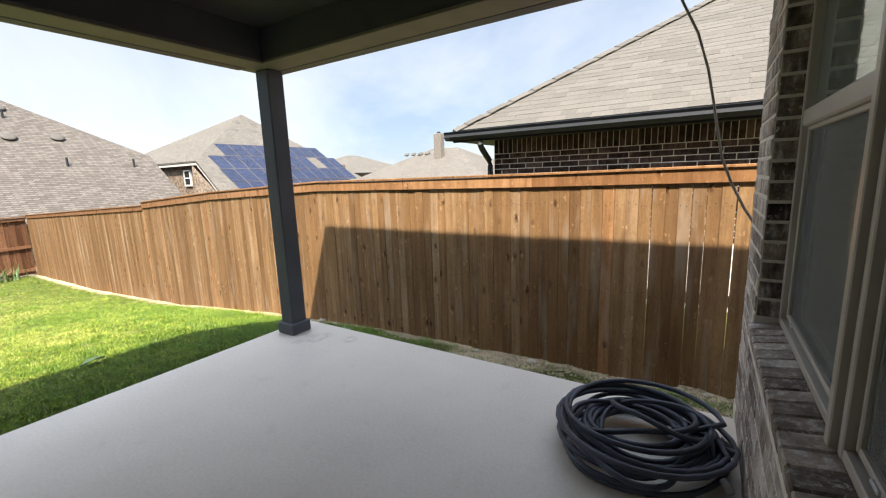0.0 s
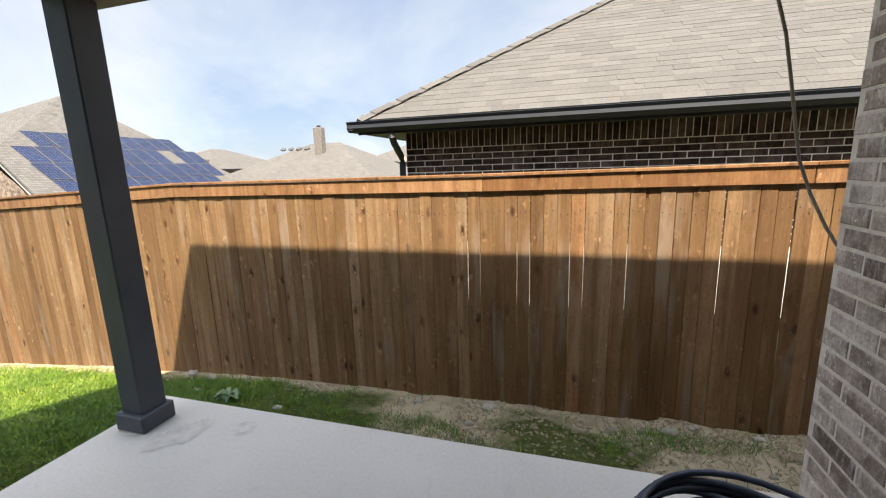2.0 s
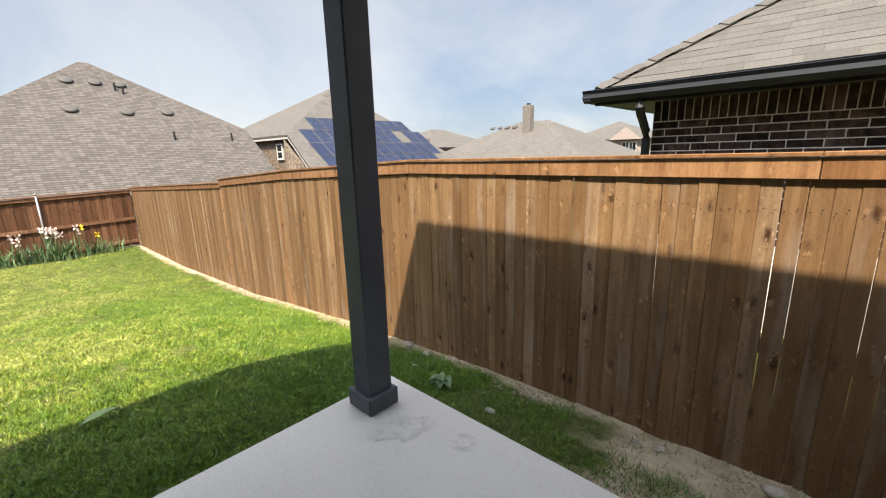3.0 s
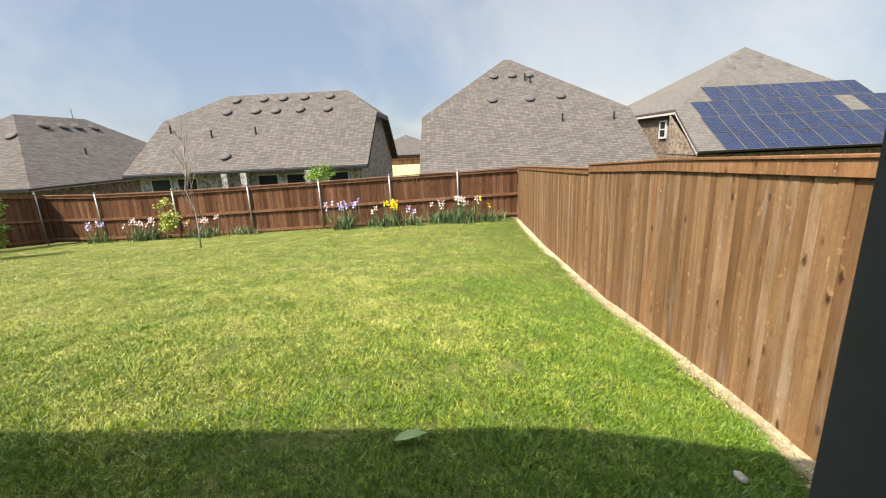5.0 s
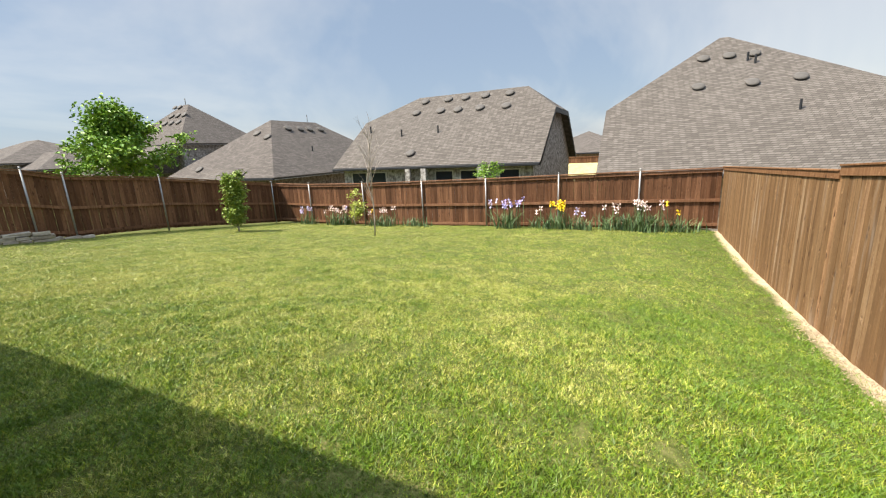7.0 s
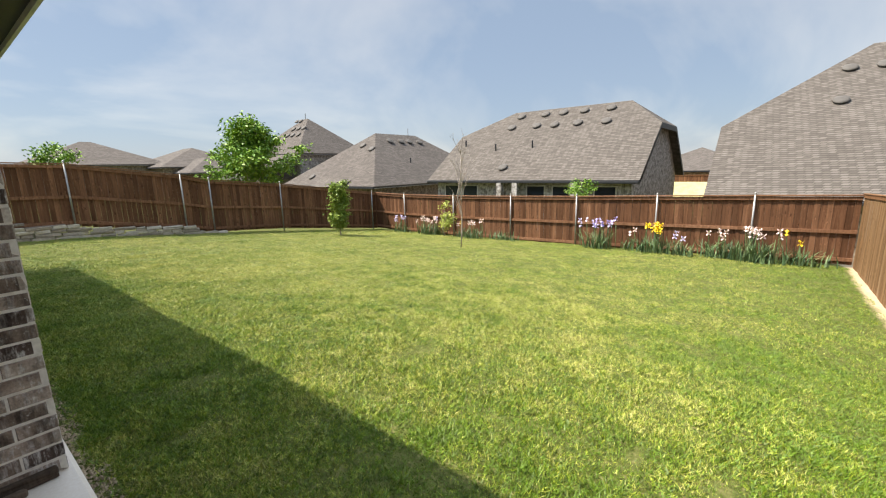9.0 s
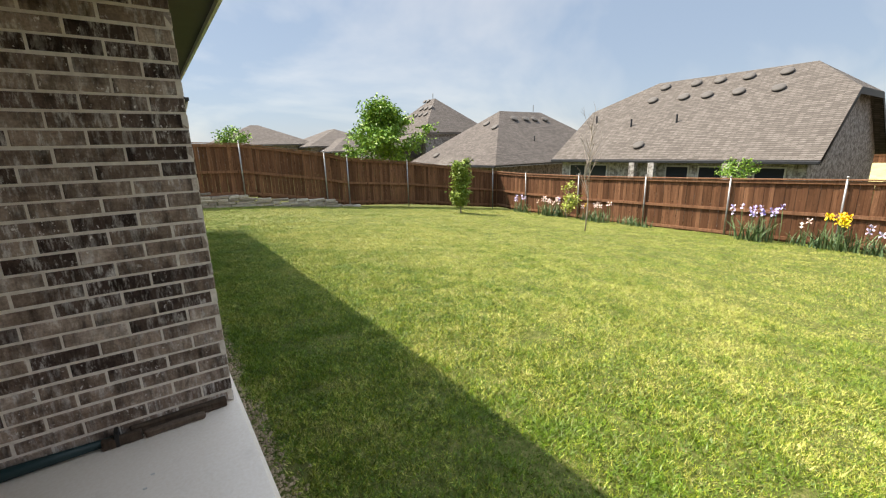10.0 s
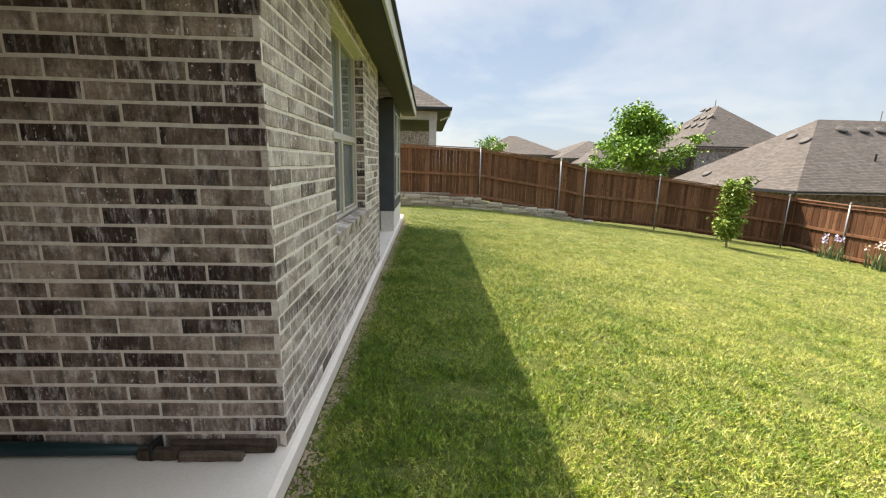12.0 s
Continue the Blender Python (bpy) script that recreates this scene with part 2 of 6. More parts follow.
PAINT_POST = mat_paint("dark_grey_paint", (0.075, 0.080, 0.089), 0.5)
PAINT_BEAM = mat_paint("taupe_trim_paint", (0.20, 0.185, 0.145), 0.6)
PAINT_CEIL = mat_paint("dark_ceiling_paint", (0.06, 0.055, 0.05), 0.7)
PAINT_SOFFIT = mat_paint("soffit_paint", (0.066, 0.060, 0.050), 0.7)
PAINT_FASCIA = mat_paint("light_fascia_paint", (0.55, 0.54, 0.50), 0.6)
VINYL = mat_paint("tan_window_vinyl", (0.50, 0.465, 0.405), 0.4, 0.05)
NEAR_BLACK = mat_paint("near_black", (0.012, 0.012, 0.012), 0.6)
GUTTER = mat_paint("dark_gutter_paint", (0.024, 0.026, 0.029), 0.55, 0.12, 0.2)
# Black of the sheets that stand in for unlit, unseen rooms.
ROOM_SHADE = mat_paint("room_shade", (0.018, 0.018, 0.018), 0.9)
BLIND = mat_paint("blind_slat", (0.76, 0.76, 0.72), 0.5, 0.04)
HOUSE_TRIM = mat_paint("house_trim", (0.42, 0.40, 0.37), 0.6)
PALE_BRICK = mat_brick("pale_far_brick", ((0.0, (0.30, 0.28, 0.26)), (0.5, (0.42, 0.40, 0.37)), (1.0, (0.52, 0.50, 0.47))), (0.6, 0.58, 0.55), 0.4)
TAN_BRICK = mat_brick("tan_far_brick", ((0.0, (0.20, 0.15, 0.11)), (0.5, (0.31, 0.24, 0.18)), (1.0, (0.40, 0.33, 0.26))), (0.5, 0.45, 0.38), 0.3)

k = Mat("glass", 0.02)
k.b.inputs["Transmission Weight"].default_value = 0.85
k.b.inputs["IOR"].default_value = 2.3
k.b.inputs["Specular IOR Level"].default_value = 0.9
k.b.inputs["Specular Tint"].default_value = (0.74, 1.0, 0.93, 1)
GLASS = k.done((0.74, 0.88, 0.85))
k = Mat("far_glass", 0.12, spec=0.3)
FAR_GLASS = k.done((0.02, 0.025, 0.03))
k = Mat("insect_screen", 0.6, spec=0.2)
k.b.inputs["Alpha"].default_value = 0.36
SCREEN = k.done(k.ramp(k.noise(1.5, detail=2), (0.3, (0.21, 0.225, 0.21)), (0.7, (0.26, 0.275, 0.26))), k.noise(900), 0.3, 0.001)


def mat_shingle(name, lo, mid, hi, course=0.0, spots=1.0):
    k = Mat(name, 0.92, spec=0.15)
    r = k.rnd()
    base = k.ramp(r, (0.0, lo), (0.5, mid), (1.0, hi))
    if course:
        gp = k.n.new("ShaderNodeNewGeometry").outputs["Position"]
        sp = k.n.new("ShaderNodeSeparateXYZ")
        k.l.new(gp, sp.inputs[0])
        cb = k.n.new("ShaderNodeCombineXYZ")
        k.l.new(k.math("ADD", sp.outputs["X"], sp.outputs["Y"]), cb.inputs["X"])
        k.l.new(sp.outputs["Z"], cb.inputs["Y"])
        bt = k.n.new("ShaderNodeTexBrick")
        bt.inputs["Scale"].default_value = 1.0
        bt.inputs["Brick Width"].default_value, bt.inputs["Row Height"].default_value = 0.24, course
        bt.inputs["Mortar Size"].default_value, bt.inputs["Bias"].default_value = 0.011, 0.0
        for key, v in (("Color1", lo), ("Color2", hi), ("Mortar", tuple(x * 0.6 for x in lo))):
            bt.inputs[key].default_value = (*v, 1)
        k.l.new(cb.outputs[0], bt.inputs["Vector"])
        base = k.mix(0.9, base, bt.outputs["Color"])
    fine = k.noise(45, detail=4)
    base = k.mix(0.4, base, k.ramp(fine, (0.25, 0.25), (0.75, 0.75)), "OVERLAY")
    base = k.mix(0.15, base, k.ramp(k.noise(0.5, detail=4), (0.3, 0.35), (0.7, 0.65)), "OVERLAY")
    return k.done(base, fine, 0.5, 0.004)


SHINGLE = mat_shingle("shingle_near", (0.089, 0.082, 0.071), (0.099, 0.091, 0.079), (0.110, 0.101, 0.088))
SHINGLE_FAR = mat_shingle("shingle_far", (0.078, 0.068, 0.059), (0.106, 0.094, 0.083), (0.140, 0.125, 0.110), 0.081)
SHINGLE_FAR2 = mat_shingle("shingle_far_smooth", (0.072, 0.063, 0.056), (0.098, 0.086, 0.077), (0.126, 0.111, 0.099), 0.081)
SHINGLE_PALE = mat_shingle("shingle_pale", (0.104, 0.095, 0.083), (0.126, 0.116, 0.102), (0.150, 0.138, 0.121), 0.08)
CHIMNEY = mat_paint("chimney_masonry", (0.17, 0.15, 0.13), 0.9, 0.25, 0.1)
VENT = mat_paint("vent_metal", (0.085, 0.078, 0.070), 0.7, 0.12, 0.2)

k = Mat("solar_cells", 0.2, spec=0.16)
SOLAR = k.done(k.ramp(k.noise(0.7), (0.3, (0.008, 0.013, 0.034)), (0.7, (0.013, 0.020, 0.052))))
SOLAR_LINE = mat_paint("solar_grid", (0.10, 0.115, 0.15), 0.4, 0.12, 0.2)

# lawn: soil and thatch under the blades
k = Mat("lawn_soil", 0.95, spec=0.1)
thatch = k.ramp(k.noise(18, detail=6), (0.3, (0.040, 0.050, 0.012)), (0.55, (0.085, 0.095, 0.026)), (0.75, (0.17, 0.15, 0.065)))
dirt = k.ramp(k.noise(9, detail=6), (0.3, (0.30, 0.23, 0.145)), (0.7, (0.48, 0.38, 0.25)))
sep = k.n.new("ShaderNodeSeparateXYZ")
k.l.new(k.n.new("ShaderNodeNewGeometry").outputs["Position"], sep.inputs[0])
nz = k.noise(1.6, detail=5)
strip = k.math("ADD", k.math("SUBTRACT", sep.outputs["Y"], 4.89), k.math("MULTIPLY", k.math("SUBTRACT", nz, 0.5), 0.35))
strip = k.math("MULTIPLY", k.ramp(k.math("MULTIPLY", k.math("ADD", strip, 0.12), 8.0, True), (0.0, 0.0), (1.0, 1.0)), k.math("LESS_THAN", sep.outputs["Y"], 5.25))
gx = k.math("MULTIPLY", k.math("ADD", sep.outputs["X"], 1.75), 2.5, True)
gy = k.math("MULTIPLY", k.math("MULTIPLY", k.math("SUBTRACT", sep.outputs["Y"], 3.7), 6.0, True), k.math("LESS_THAN", sep.outputs["Y"], 5.2))
bare = k.math("MULTIPLY", k.math("MULTIPLY", gx, gy), k.ramp(k.noise(1.3, detail=4), (0.40, 0.0), (0.5, 1.0)))
mask = k.math("MAXIMUM", strip, bare)
SOIL = k.done(k.mix(mask, thatch, dirt), k.noise(60, detail=5), 0.6, 0.015)


k = Mat("dry_grass", 0.95, spec=0.1)
DRY_GRASS = k.done(k.ramp(k.noise(1.3, detail=6, rough=0.7), (0.3, (0.30, 0.27, 0.11)), (0.7, (0.46, 0.40, 0.20))), k.noise(9, detail=5), 0.6, 0.05)


def mat_grass(name, a, b, c):
    k = Mat(name, 0.5, spec=0.38)
    r = k.rnd()
    big = k.noise(0.55, detail=4, rough=0.6)
    mid = k.noise(3.2, detail=4, rough=0.6)
    tuft = k.noise(11.0, detail=3, rough=0.6)
    f = k.math("ADD", k.math("MULTIPLY", big, 0.55), k.math("MULTIPLY", mid, 0.75))
    f = k.math("SUBTRACT", f, 0.15)
    f = k.math("ADD", f, k.math("MULTIPLY", k.math("SUBTRACT", tuft, 0.5), 0.16))
    f = k.math("ADD", f, k.math("MULTIPLY", k.math("SUBTRACT", r, 0.5), 0.50))
    sp = k.n.new("ShaderNodeSeparateXYZ")
    k.l.new(k.n.new("ShaderNodeNewGeometry").outputs["Position"], sp.inputs[0])
    # Blades turn greener and darker towards the side fence.
    fence_side = k.math("MULTIPLY", k.math("SUBTRACT", sp.outputs["Y"], 1.2), 0.30, True)
    f = k.math("SUBTRACT", f, k.math("MULTIPLY", fence_side, 0.20))
    # Blades turn greener and darker towards the house.
    house_side = k.math("MULTIPLY", k.math("ADD", sp.outputs["X"], 5.6), 0.6, True)
    f = k.math("SUBTRACT", f, k.math("MULTIPLY", house_side, 0.13))
    dry = k.math("MULTIPLY", k.math("SUBTRACT", -0.5, sp.outputs["Y"]), 0.25, True)
    f = k.math("ADD", f, k.math("MULTIPLY", dry, 0.05))
    speck = k.noise(34.0, detail=2, rough=0.7)
    f = k.math("ADD", f, k.math("MULTIPLY", k.math("SUBTRACT", speck, 0.5), 0.42))
    col = k.ramp(f, (0.36, a), (0.52, b), (0.70, c))
    col = k.mix(1.0, col, k.ramp(k.noise(21.0, detail=3, rough=0.7, shift=None), (0.36, 0.46), (0.58, 1.0)), "MULTIPLY")
    k.b.inputs["Transmission Weight"].default_value = 0.0
    return k.done(col)


GRASS = mat_grass("grass_blades", (0.105, 0.195, 0.012), (0.30, 0.36, 0.032), (0.51, 0.485, 0.14))


def mat_leaf(name, a, b, rough=0.5):
    k = Mat(name, rough, spec=0.3)
    return k.done(k.ramp(k.rnd(), (0.0, a), (1.0, b)))


LEAF_TREE = mat_leaf("tree_leaf", (0.06, 0.16, 0.015), (0.27, 0.41, 0.055))
LEAF_SHRUB = mat_leaf("shrub_leaf", (0.10, 0.18, 0.02), (0.28, 0.34, 0.06))
LEAF_YELLOW = mat_leaf("yellow_green_leaf", (0.28, 0.36, 0.05), (0.45, 0.48, 0.12))
LEAF_IRIS = mat_leaf("iris_leaf", (0.045, 0.095, 0.040), (0.15, 0.215, 0.09))
LEAF_DRY = mat_leaf("dry_leaf", (0.22, 0.30, 0.11), (0.32, 0.38, 0.16))
BARK = mat_paint("bark", (0.30, 0.255, 0.21), 0.9, 0.3)
PETALS = {n: mat_leaf("petal_" + n, a, b) for n, a, b in (
    ("violet", (0.26, 0.20, 0.55), (0.50, 0.42, 0.75)), ("lavender", (0.52, 0.45, 0.68), (0.68, 0.60, 0.78)),
    ("pink", (0.66, 0.45, 0.40), (0.76, 0.64, 0.58)), ("yellow", (0.80, 0.50, 0.01), (0.90, 0.66, 0.03)))}
HOSE = mat_paint("hose_rubber", (0.062, 0.072, 0.095), 0.45, 0.25)
CHROME = mat_paint("chrome", (0.6, 0.6, 0.6), 0.2)
k = Mat("limestone", 0.9)
STONE = k.done(k.mix(0.5, k.ramp(k.rnd(), (0.0, (0.24, 0.20, 0.15)), (1.0, (0.42, 0.37, 0.29))), k.ramp(k.noise(14, detail=6), (0.3, 0.3), (0.7, 0.7)), "OVERLAY"), k.noise(22, detail=6), 0.8, 0.02)
CLOD = mat_paint("dry_clod", (0.31, 0.245, 0.165), 0.95, 0.3, 0.1)
TEAL = mat_paint("dark_teal_plastic", (0.008, 0.030, 0.032), 0.45)
ROTTEN = mat_cedar("rotten_board", ((0.0, (0.10, 0.075, 0.055)), (1.0, (0.17, 0.13, 0.10))), (0.04, 0.03, 0.022), False)
GREY_TIMBER = mat_cedar("grey_timber", ((0.0, (0.20, 0.165, 0.135)), (1.0, (0.33, 0.29, 0.245))), (0.10, 0.08, 0.065), False)
CABLE = mat_paint("grey_cable", (0.30, 0.275, 0.23), 0.5)

# ---- mesh helpers ----
ORIGIN = {}


def thing(name, x, y, z, label, category, group="", kind=""):
    ob = new(name)
    ob.empty_display_size = 0.1
    ob.location = (x, y, z)
    ORIGIN[ob.name] = Vector((x, y, z))
    return tagged(ob, label, category, group, kind)


def to_mesh(name, bm, material, origin, smooth=False):
    bmesh.ops.recalc_face_normals(bm, faces=bm.faces)
    bmesh.ops.translate(bm, verts=bm.verts, vec=-origin)
    me = bpy.data.meshes.new(name)
    bm.to_mesh(me)
    bm.free()
    me.materials.append(material)
    if smooth:
        me.polygons.foreach_set("use_smooth", [True] * len(me.polygons))
    return me


def part(name, bm, material, parent, label="", smooth=False):
    o = ORIGIN[parent.name]
    ob = new(name, to_mesh(name, bm, material, o, smooth))
    ob.parent = parent
    ORIGIN[ob.name] = o
    if label:
        ob["label"] = label
    return ob


def solid(name, bm, material, label, category, kind="structure", smooth=False):
    """A top-level mesh of one piece."""
    ob = new(name, to_mesh(name, bm, material, Vector((0, 0, 0)), smooth))
    ORIGIN[ob.name] = Vector((0, 0, 0))
    return tagged(ob, label, category, "", kind)


def box(x0, x1, y0, y1, z0, z1, bevel=0.0, bm=None, m=None):
    bm = bm or bmesh.new()
    x0, x1, y0, y1, z0, z1 = min(x0, x1), max(x0, x1), min(y0, y1), max(y0, y1), min(z0, z1), max(z0, z1)
    t = Matrix.LocRotScale(((x0 + x1) / 2, (y0 + y1) / 2, (z0 + z1) / 2), None, (x1 - x0, y1 - y0, z1 - z0))
    r = bmesh.ops.create_cube(bm, size=1, matrix=(m @ t) if m else t)
    if bevel:
        edges = {e for v in r["verts"] for e in v.link_edges}
        bmesh.ops.bevel(bm, geom=list(edges), offset=bevel, segments=1, affect="EDGES")
    return bm


def rod(p, q, r0, r1=None, sides=8, bm=None):
    bm = bm or bmesh.new()
    p, q = Vector(p), Vector(q)
    d = q - p
    m = Matrix.Translation((p + q) / 2) @ d.to_track_quat("Z", "Y").to_matrix().to_4x4()
    bmesh.ops.create_cone(bm, cap_ends=True, segments=sides, radius1=r0, radius2=r0 if r1 is None else r1, depth=d.length, matrix=m)
    return bm


def tube(points, radius, sides=8, bm=None):
    """A round tube along a row of points."""
    bm = bm or bmesh.new()
    pts = [Vector(p) for p in points]
    rings = []
    for i, p in enumerate(pts):
        d = (pts[min(i + 1, len(pts) - 1)] - pts[max(i - 1, 0)]).normalized()
        a = d.orthogonal() if abs(d.z) > 0.95 else d.cross(Vector((0, 0, 1)))
        a.normalize()
        b = d.cross(a)
        rr = radius[i] if isinstance(radius, (list, tuple)) else radius
        rings.append([bm.verts.new(p + (a * math.cos(s) + b * math.sin(s)) * rr) for s in (2 * math.pi * j / sides for j in range(sides))])
    for r1, r2 in zip(rings, rings[1:]):
        for j in range(sides):
            bm.faces.new((r1[j], r1[(j + 1) % sides], r2[(j + 1) % sides], r2[j]))
    bm.faces.new(rings[0][::-1])
    bm.faces.new(rings[-1])
    return bm


def lathe(profile, m, sides=16, bm=None):
    """A body of revolution about z from (radius, height) pairs."""
    bm = bm or bmesh.new()
    rings = [[bm.verts.new(m @ Vector((r * math.cos(2 * math.pi * j / sides), r * math.sin(2 * math.pi * j / sides), h))) for j in range(sides)] for r, h in profile]
    for r1, r2 in zip(rings, rings[1:]):
        for j in range(sides):
            bm.faces.new((r1[j], r1[(j + 1) % sides], r2[(j + 1) % sides], r2[j]))
    bm.faces.new(rings[0][::-1])
    bm.faces.new(rings[-1])
    return bm


def poly(faces, bm=None):
    bm = bm or bmesh.new()
    for f in faces:
        bm.faces.new([bm.verts.new(p) for p in f])
    return bm


def raw_mesh(name, verts, faces, material):
    me = bpy.data.meshes.new(name)
    me.from_pydata(verts, [], faces)
    me.materials.append(material)
    me.update()
    return me


# ---- ground ----
GX = [-16.3, -12, -8, -5, -2.5, 1]
GY = [-12, -6, 0, 3.4, 4.2, 5]
GZ = np.array([[-1.52, -1.42, -1.28, -1.22, -1.22, -1.22],
               [-1.00, -0.95, -0.95, -1.06, -1.12, -1.17],
               [-0.52, -0.50, -0.50, -0.68, -0.82, -0.98],
               [-0.26, -0.25, -0.22, -0.34, -0.50, -0.70],
               [-0.15, -0.12, -0.09, -0.11, -0.34, -0.56],
               [-0.15, -0.12, -0.09, -0.10, -0.30, -0.50]])


def smooth_knots(v, knots):
    v = min(max(v, knots[0]), knots[-1])
    for i in range(len(knots) - 1):
        if v <= knots[i + 1]:
            return i, (v - knots[i]) / (knots[i + 1] - knots[i])
    return len(knots) - 2, 1.0


def ground_z(x, y):
    i, u = smooth_knots(x, GX)
    j, v = smooth_knots(y, GY)
    z = (GZ[i, j] * (1 - u) + GZ[i + 1, j] * u) * (1 - v) + (GZ[i, j + 1] * (1 - u) + GZ[i + 1, j + 1] * u) * v
    if x < -16.6:
        z += (-2.3 - z) * min(1.0, (-16.6 - x) / 5.0)
    if y < -12.6 and x < -3:
        z += (-1.2 - z) * min(1.0, (-12.6 - y) / 5.0)
    return z


def soft_z(x, y):
    s = 0.0
    for dx, dy in ((0, 0), (0.5, 0), (-0.5, 0), (0, 0.25), (0, -0.25)):
        s += ground_z(x + dx, y + dy)
    near = 1.0 if (-17 < x < 2 and -13 < y < 5.5) else 0.0
    lump = max(0.0, min(1.0, (x + 2.2) * 1.5)) * max(0.0, min(1.0, (y - 3.9) * 4)) * (1.0 if y < 5.2 else 0.0)
    s += 5 * lump * 0.05 * (noise.noise((x * 2.2, y * 3.0, 11)) + 0.5 * noise.noise((x * 7, y * 7, 5)))
    return s / 5 + near * 0.018 * (noise.noise((x * 1.7, y * 1.7, 0)) + 0.6 * noise.noise((x * 5, y * 5, 3)))


gx = [-420, -200, -100, -60, -40, -30] + [v * 0.24 - 24 for v in range(0, 84)] + [v * 0.1 - 3.8 for v in range(0, 62)] + [4, 8, 16, 40, 100, 300, 420]
gy = [-420, -200, -100, -60, -40, -28, -22, -18] + [v * 0.24 - 15 for v in range(0, 78)] + [v * 0.08 + 3.76 for v in range(0, 20)] + [5.5, 6, 7, 9, 14, 22, 40, 80, 200, 420]
gv = [(x, y, soft_z(x, y)) for x in gx for y in gy]
ny = len(gy)
gf = [(i * ny + j, (i + 1) * ny + j, (i + 1) * ny + j + 1, i * ny + j + 1) for i in range(len(gx) - 1) for j in range(ny - 1)]
ground_me = raw_mesh("ground", gv, gf, SOIL)
ground_me.polygons.foreach_set("use_smooth", [True] * len(ground_me.polygons))
ground = tagged(new("ground", ground_me), "sloping lawn soil with dry thatch and bare dirt by the fence", "ground", "", "structure")


def dirt_at(x, y):
    if y > 4.82 + 0.3 * noise.noise((x * 1.5, y * 1.5, 9)):
        return True
    if x > -1.7 and y > 3.75 and noise.noise((x * 1.2, y * 2.0, 4)) > -0.12:
        return True
    if x > -2.66 - 0.12 * noise.noise((x * 4, y * 2.0, 14)) and y < 3.8:
        return True
    return False


SX, SY = np.arange(-16.6, 2.2, 0.1), np.arange(-12.6, 5.3, 0.1)
HZ = np.array([[soft_z(x, y) for y in SY] for x in SX])
HT = np.array([[0.6 * noise.noise((x * 2.3, y * 2.3, 1.0)) + 0.6 * noise.noise((x * 6.5, y * 6.5, 8.0)) for y in SY] for x in SX])
HD = np.array([[1.0 if dirt_at(x, y) else 0.0 for y in SY] for x in SX])


def sample(table, x, y):
    fx, fy = np.clip((x - SX[0]) / 0.1, 0, len(SX) - 1.001), np.clip((y - SY[0]) / 0.1, 0, len(SY) - 1.001)
    i, j = fx.astype(int), fy.astype(int)
    u, v = fx - i, fy - j
    return (table[i, j] * (1 - u) + table[i + 1, j] * u) * (1 - v) + (table[i, j + 1] * (1 - u) + table[i + 1, j + 1] * u) * v


def grass_field(count, seed, x_of, y_of, h0, h1, w):
    """Blades of grass, each one leaning triangle."""
    g = np.random.default_rng(seed)
    x, y = x_of(g, count), y_of(g, count)
    keep = ((x < -2.58) | (y > 3.80)) & ((sample(HD, x, y) < 0.5) | (g.random(count) < 0.12))
    x, y = x[keep], y[keep]
    n = len(x)
    h = g.uniform(h0, h1, n) * np.maximum(0.4, 0.8 + 0.75 * sample(HT, x, y))
    a, t, lean = g.uniform(0, 2 * math.pi, n), g.uniform(0, 2 * math.pi, n), g.uniform(0.35, 1.25, n)
    z = sample(HZ, x, y) - 0.004
    out = np.empty((n, 3, 3), dtype=np.float32)
    out[:, 0] = np.stack((x - np.cos(t) * w, y - np.sin(t) * w, z), 1)
    out[:, 1] = np.stack((x + np.cos(t) * w, y + np.sin(t) * w, z), 1)
    out[:, 2] = np.stack((x + np.cos(a) * h * lean, y + np.sin(a) * h * lean, z + h * (1.05 - 0.45 * lean)), 1)
    return out.reshape(-1, 3)


blades = grass_field(620000, 5, lambda g, n: -2.5 - 5.5 * g.random(n) ** 1.5, lambda g, n: -6.5 + 11.4 * g.random(n), 0.028, 0.066, 0.0024)
far_blades = grass_field(620000, 6, lambda g, n: -2.5 - 13.7 * g.random(n) ** 0.9, lambda g, n: -12.0 + 16.9 * g.random(n), 0.025, 0.058, 0.0038)
strip_blades = grass_field(45000, 7, lambda g, n: -5.5 + 7.3 * g.random(n), lambda g, n: 3.78 + 1.2 * g.random(n), 0.03, 0.10, 0.003)
fine_blades = grass_field(520000, 12, lambda g, n: -2.56 - 7.5 * g.random(n) ** 1.3, lambda g, n: -9.0 + 13.9 * g.random(n), 0.022, 0.05, 0.0017)
broad_blades = grass_field(150000, 9, lambda g, n: -2.60 - 3.6 * g.random(n) ** 1.5, lambda g, n: -7.5 + 12.2 * g.random(n), 0.025, 0.055, 0.0065)
bv = np.concatenate((blades, far_blades, strip_blades, fine_blades, broad_blades))
nb_tri = len(bv) // 3
gm = bpy.data.meshes.new("grass")
gm.vertices.add(len(bv)); gm.loops.add(len(bv)); gm.polygons.add(nb_tri)
gm.vertices.foreach_set("co", bv.ravel())
gm.loops.foreach_set("vertex_index", np.arange(len(bv), dtype=np.int32))
gm.polygons.foreach_set("loop_start", np.arange(0, len(bv), 3, dtype=np.int32))
gm.polygons.foreach_set("loop_total", np.full(nb_tri, 3, dtype=np.int32))
gm.materials.append(GRASS)
gm.update()
grass = tagged(new("grass", gm), "short green lawn with straw-coloured dry patches", "grass", "", "stuff")

